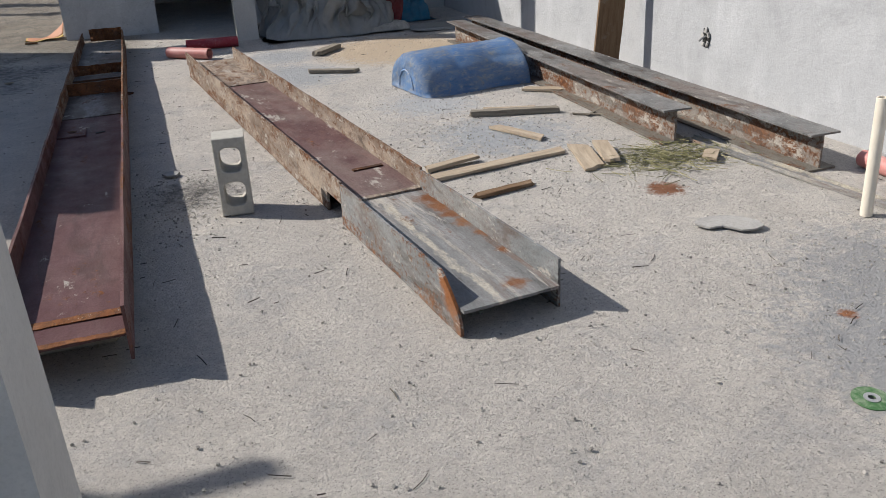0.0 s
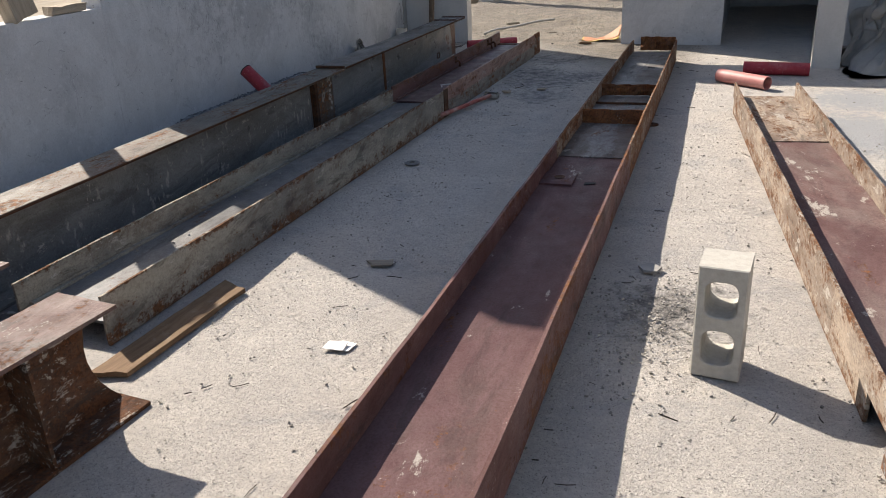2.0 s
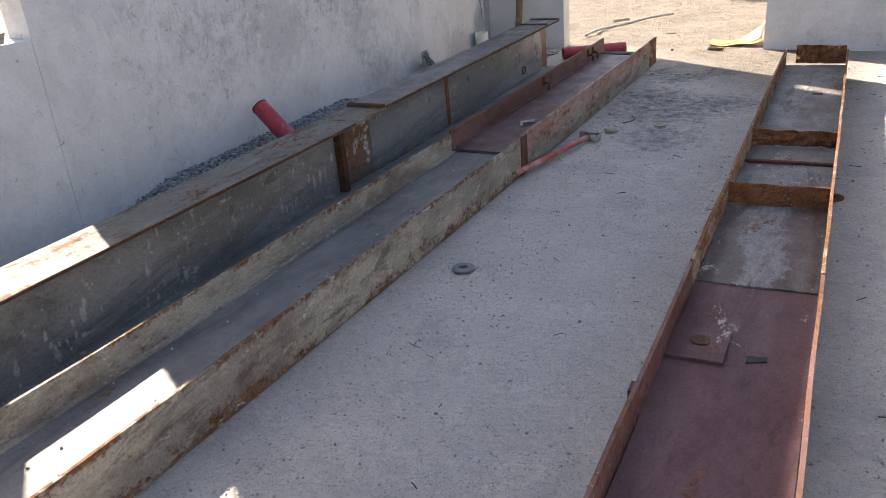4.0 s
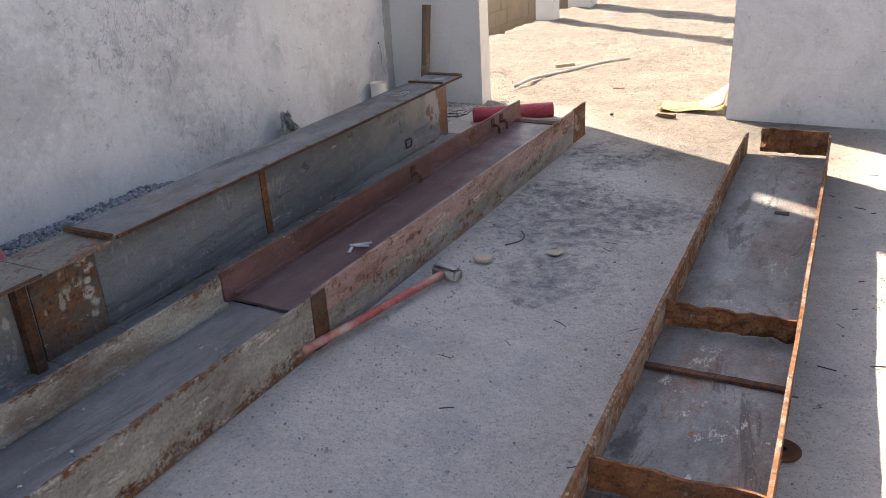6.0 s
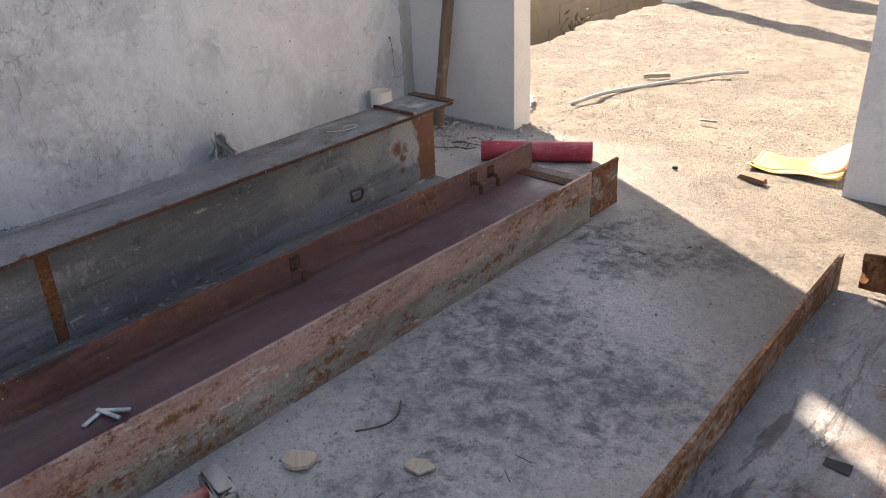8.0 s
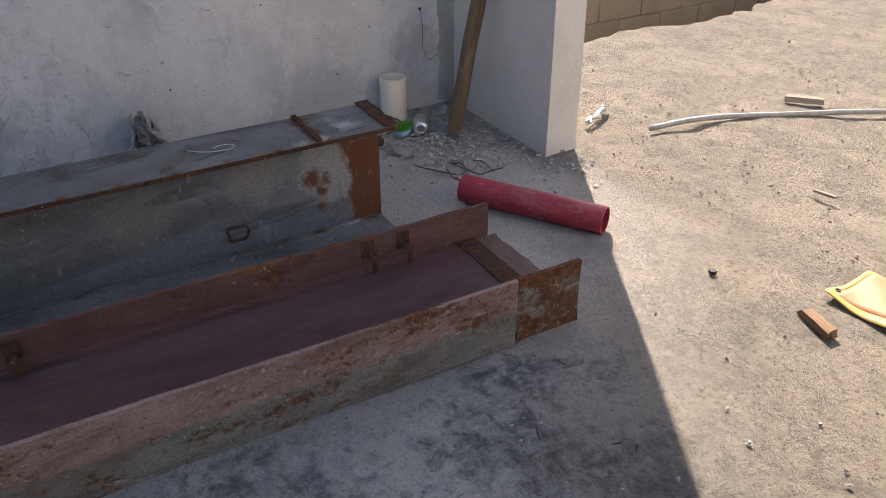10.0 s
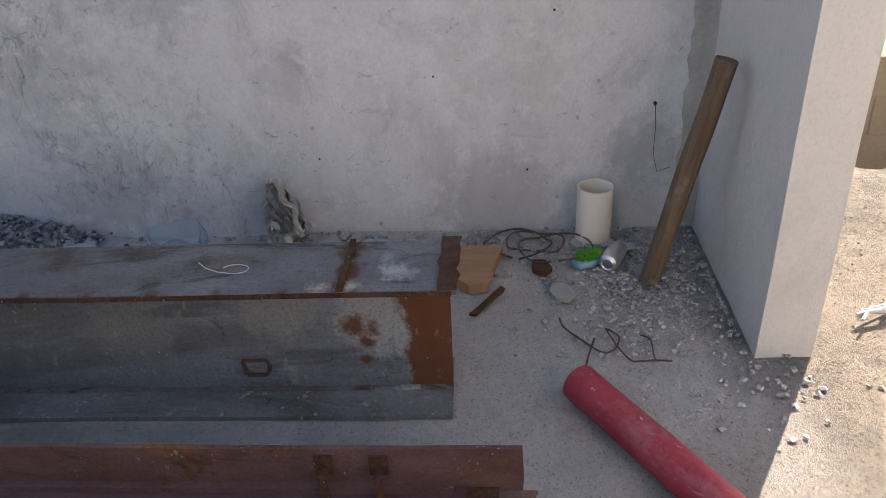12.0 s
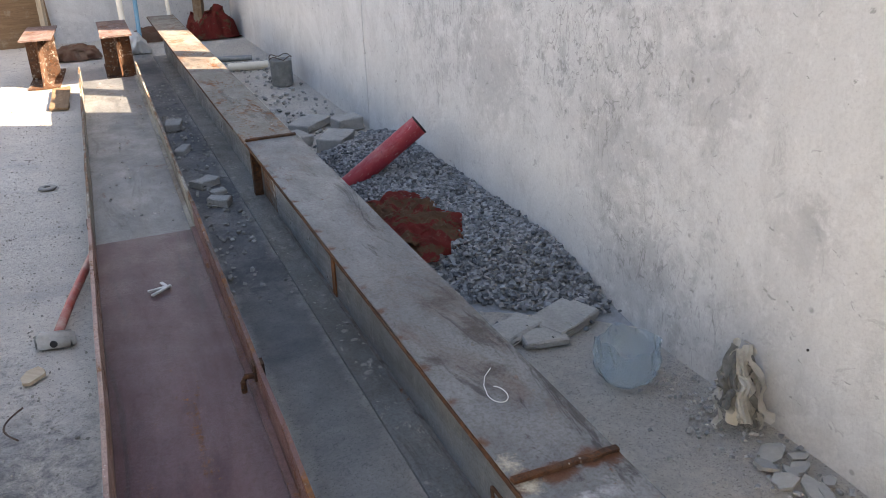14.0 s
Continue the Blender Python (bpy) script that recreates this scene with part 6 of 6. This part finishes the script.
# pits with pipe ends in the sunlit wall
for y, z, r in ((5.62, 0.40, 0.075), (7.55, 0.62, 0.07)):
    t = thing("wall_box", Matrix.Translation((3.598, y, z)) @ pose(0, 0, 0, 0, -90, 0), "broken-out hole with a cable end in the pale wall", "wall hole", "wall holes", "structure")
    # The hole is no recess: a black disc carries its inner shade.
    bm = lathe(bmesh.new(), [(r * 0.9, -0.001), (r * 0.95, 0.004), (r * 0.6, 0.006), (r * 0.3, 0.002)], 16)
    for v in bm.verts:
        v.co.x *= 1 + 0.5 * noise.noise(v.co * 40 + Vector((y, 0, 0)))
        v.co.y *= 0.6 + 0.5 * noise.noise(v.co * 40 + Vector((0, y, 0)))
    part("pit", bm, BLACK, t, "black disc for a ragged hole's shade")
    for k in range(5):
        a = k * 1.3
        bm = bevelled(boxm(-0.02, 0.02, -0.012, 0.012, 0.0, 0.012, 1, 1, 1), 0.003)
        part("plaster_lump", bm, RUBBLE, t).matrix_local = pose(r * 0.7 * math.cos(a), r * 0.5 * math.sin(a), 0.003, 10, 8, 50 * k)
    part("cable_end", tube(bmesh.new(), [(0.01, 0, 0.0), (0.0, 0.01, 0.03), (-0.02, 0.015, 0.05)], 0.008, 8), GREY_PVC, t, "grey cable end")

# rough strip of mortar in the corner
bm = bmesh.new()
grid = []
for j in range(70):
    z = 0.02 + 2.6 * j / 69
    e = 0.075 + 0.035 * noise.noise(Vector((0, 0, z * 5))) + 0.02 * noise.noise(Vector((3, 0, z * 17)))
    row = []
    for i, (q, d) in enumerate(((0.0, 0.0), (0.08, 0.012), (0.5, 0.016), (0.9, 0.02), (1.0, 0.03))):
        row.append(bm.verts.new((-3.7495 + d * (0.6 + 0.5 * abs(noise.noise(Vector((q * 4, 1, z * 9))))), 11.443 - e * (1 - q), z)))
    grid.append(row)
for p, q in zip(grid, grid[1:]):
    for i in range(4):
        bm.faces.new([p[i], p[i + 1], q[i + 1], q[i]])
solo("trim_corner_mortar", bm, CORNER, pose(0, 0, 0), "rough mortar strip filling the wall corner", "mortar", "", "structure", True)
board((-0.72, 3.50), (-0.39, 3.50), 0.09, 0.045, WOOD_GREY, "timber chock under the long beam's end", "timber chock", 0.0, name="timber_chock")
# Unseen bar, added only to throw a bar-shaped shadow by the near column.
board((-3.89, 4.455), (-3.36, 4.475), 0.07, 0.06, WOOD_GREY, "unseen timber added across the wall's top for its shadow", "timber", 3.063, name="timber_bearer")
# Unseen upright, added to cast a thin shadow on the slab.
board((0, 0), (0, 0.42), 0.06, 0.06, WOOD_GREY, "unseen short upright added on the wall's end for its shadow", "timber post", name="timber_post").matrix_world = pose(-3.82, 4.38, 3.05, 90, 0, 0)


# ---- the far, south end ----
def paint_can():
    t = thing("metal_can", pose(-3.56, 4.78, 0), "old dented metal can with wire by the wall", "metal can")
    part("body", lathe(bmesh.new(), [(0.085, 0), (0.088, 0.005), (0.088, 0.20), (0.091, 0.205), (0.085, 0.205), (0.084, 0.01)], 24), GREY_PVC, t, "dull grey body", True)
    part("bail", tube(bmesh.new(), [(0.09 * math.cos(a), 0.09 * math.sin(a), 0.207 + 0.03 * abs(math.sin(a * 2))) for a in np.linspace(0, 6.2, 20)], 0.004, 6), WIRE, t, "wire bail")


paint_can()
pipe((-3.25, 4.02), (-3.60, 4.06), 0.035, WHITE_PVC, "short off-white plastic pipe on the floor")
pipe((-2.95, 3.45), (-3.55, 3.6), 0.025, GREY_PVC, "thin grey plastic pipe on the floor")
for x, r, m, lean in ((-2.52, 0.03, WHITE_PVC, (-0.05, -0.75, 2.4)), (-2.66, 0.022, TEAL, (-0.12, -0.72, 2.3)), (-3.0, 0.02, WHITE_PVC, (0.05, -0.6, 2.4))):
    p = pipe((0, 0), (0, 2.4), r, m, "long plastic pipe leaning on the end wall", 0)
    p.matrix_world = Matrix.Translation((x, 2.32, 0.05)) @ Vector(lean).to_track_quat("Y", "X").to_matrix().to_4x4()
sheet_heap("plastic_bag", -2.56, 2.55, 0.17, 0.15, 0.2, PAPER, "crumpled white plastic bag on the floor", "bag", 11.0, 1.5, 30)
sheet_heap("woven_sack", -2.02, 2.55, 0.24, 0.2, 0.14, SACK_BROWN, "brown sack behind the beam offcuts", "sack", 12.0, 1.2, 40)
board((-1.2, 1.62), (-1.74, 1.56), 2.4, 0.02, WOOD_BROWN, "brown plywood sheet against the end wall", "plywood", 0.0, name="plywood_sheet").matrix_world = pose(-1.78, 1.60, 1.2, 0, 90, -92)
board((0, 0), (0, 2.3), 0.1, 0.05, WOOD_TAN, "pale upright batten against the panel", "board", name="wooden_batten").matrix_world = Matrix.Translation((-1.80, 1.85, 0.03)) @ Vector((-0.03, -0.12, 2.3)).to_track_quat("Y", "X").to_matrix().to_4x4()


# ---- the yard outside ----
def yellow_sheet():
    n, rows = 22, []
    for i in range(n + 1):
        q = i / n
        row = []
        for j in range(9):
            v = j / 8 - 0.5
            x = -1.66 + 0.44 * q
            z = 0.006 + 0.17 * max(0, q - 0.55) ** 1.3 * 2.2 * (0.75 + v) + 0.02 * math.sin(q * 5 + v * 3) ** 2
            y = 11.66 + v * (0.22 + 0.12 * q) + 0.05 * q
            row.append((x, y, max(0.006, z)))
        rows.append(row)
    t = thing("plastic_sheet", pose(0, 0, 0), "curled peach-orange sheet with a yellow hem by the wall panel", "sheet")
    for name, mat, edge in (("panel", PEACH, False), ("hem", YELLOW, True)):
        bm = bmesh.new()
        vs = [[bm.verts.new(p) for p in row] for row in rows]
        for i in range(n):
            for j in range(8):
                if (i < 1 or j == 0) == edge:
                    bm.faces.new([vs[i][j], vs[i + 1][j], vs[i + 1][j + 1], vs[i][j + 1]])
        bmesh.ops.delete(bm, geom=[v for v in bm.verts if not v.link_faces], context="VERTS")
        bmesh.ops.solidify(bm, geom=bm.faces[:], thickness=0.004)
        part(name, bm, mat, t, "", True)
    part("eyelet", lathe(bmesh.new(), [(0.004, 0), (0.009, 0), (0.009, 0.004), (0.004, 0.004), (0.004, 0)], 14, "Z", False), BLACK, t, "dark eyelet").location = (-1.645, 11.60, 0.013)
    return t


yellow_sheet()
hose = [(-2.93 - 0.13 * math.sin(q * 3.14) + q * 0.59, 12.0 + 1.3 * q, 0.02 + 0.008 * math.sin(q * 9)) for q in np.linspace(0, 1, 22)]
solo("corrugated_hose", tube(bmesh.new(), hose, 0.013, 10), GREY_PVC, pose(0, 0, 0), "grey plastic conduit curving over the yard slab", "hose", "", "", True)
crush = bmesh.new()
cr = random.Random(21)
for k in range(5):
    tube(crush, [(cr.uniform(-0.02, 0.02), 0.05 * i + cr.uniform(-0.015, 0.015), 0.012 + cr.uniform(0, 0.03)) for i in range(6)], cr.uniform(0.004, 0.007), 5)
solo("wire_scrap", crush, TOOL_STEEL, along((-3.10, 11.78), (-3.26, 12.04), 0.004), "tangle of crushed bright metal strips on the yard slab", "metal scrap")


def block_wall():
    t = thing("block_wall", pose(-5.0, 11.8, -0.6), "low wall of bare concrete blocks beyond the slab", "wall", "", "structure")
    part("core", boxm(-0.13, -0.0035, 0, 9.9, -0.2, 0.80, 8, 1, 1), BLOCKS, t, "mortar core")
    r = random.Random(3)
    data = None
    for row in range(4):
        for k in range(24):
            y = k * 0.41 + (0.205 if row % 2 else 0)
            if data is None:
                data = mesh_of(bevelled(boxm(-0.15, 0.0, 0.003, 0.407, 0.003, 0.202), 0.004), "block", BLOCKS)
            ob = new("block", data)
            ob.parent = t
            ob.location = (r.uniform(-0.004, 0.006), y, row * 0.205)
    return t


block_wall()


def bush(cx, cy, rx, ry, h, n, seed):
    r = random.Random(seed)
    t = thing("dry_bush", pose(cx, cy, -0.35), "dry tangled roadside brush beyond the yard", "bush", "brush", "")
    stems = bmesh.new()
    tips = []
    for _ in range(26):
        x, y = r.gauss(0, rx * 0.4), r.gauss(0, ry * 0.4)
        e = (x + r.gauss(0, rx * 0.4), y + r.gauss(0, ry * 0.4), h * r.uniform(0.5, 1.1))
        mid = ((x + e[0]) / 2 + r.gauss(0, 0.08), (y + e[1]) / 2 + r.gauss(0, 0.08), e[2] * 0.55)
        tube(stems, [(x, y, 0), mid, e], 0.012, 4)
        tips += [mid, e]
    part("stems", stems, WOOD_GREY, t)
    verts, faces = [], []
    for _ in range(n):
        p = r.choice(tips)
        o, s = len(verts), r.uniform(0.03, 0.08)
        c = Vector(p) + Vector((r.gauss(0, rx * 0.3), r.gauss(0, ry * 0.3), r.gauss(0, h * 0.2)))
        c.z = max(0.02, c.z)
        e = Euler((r.uniform(0, 6), r.uniform(0, 6), r.uniform(0, 6))).to_matrix()
        for d in ((-s, 0, 0), (0, -s * 0.3, 0), (s, 0, s * 0.2), (0, s * 0.3, 0)):
            verts.append(tuple(c + e @ Vector(d)))
        faces.append((o, o + 1, o + 2, o + 3))
    ob = new("leaves", from_data("leaves", verts, faces, LEAF))
    ob.parent = t


for k in range(9):
    bush(-4.6 + k * 0.95, 20.6 + 0.5 * math.sin(k * 2.0), 0.7, 0.5, 1.3, 700, 40 + k)
bush(-4.6, 14.9, 0.12, 0.2, 0.3, 50, 60)
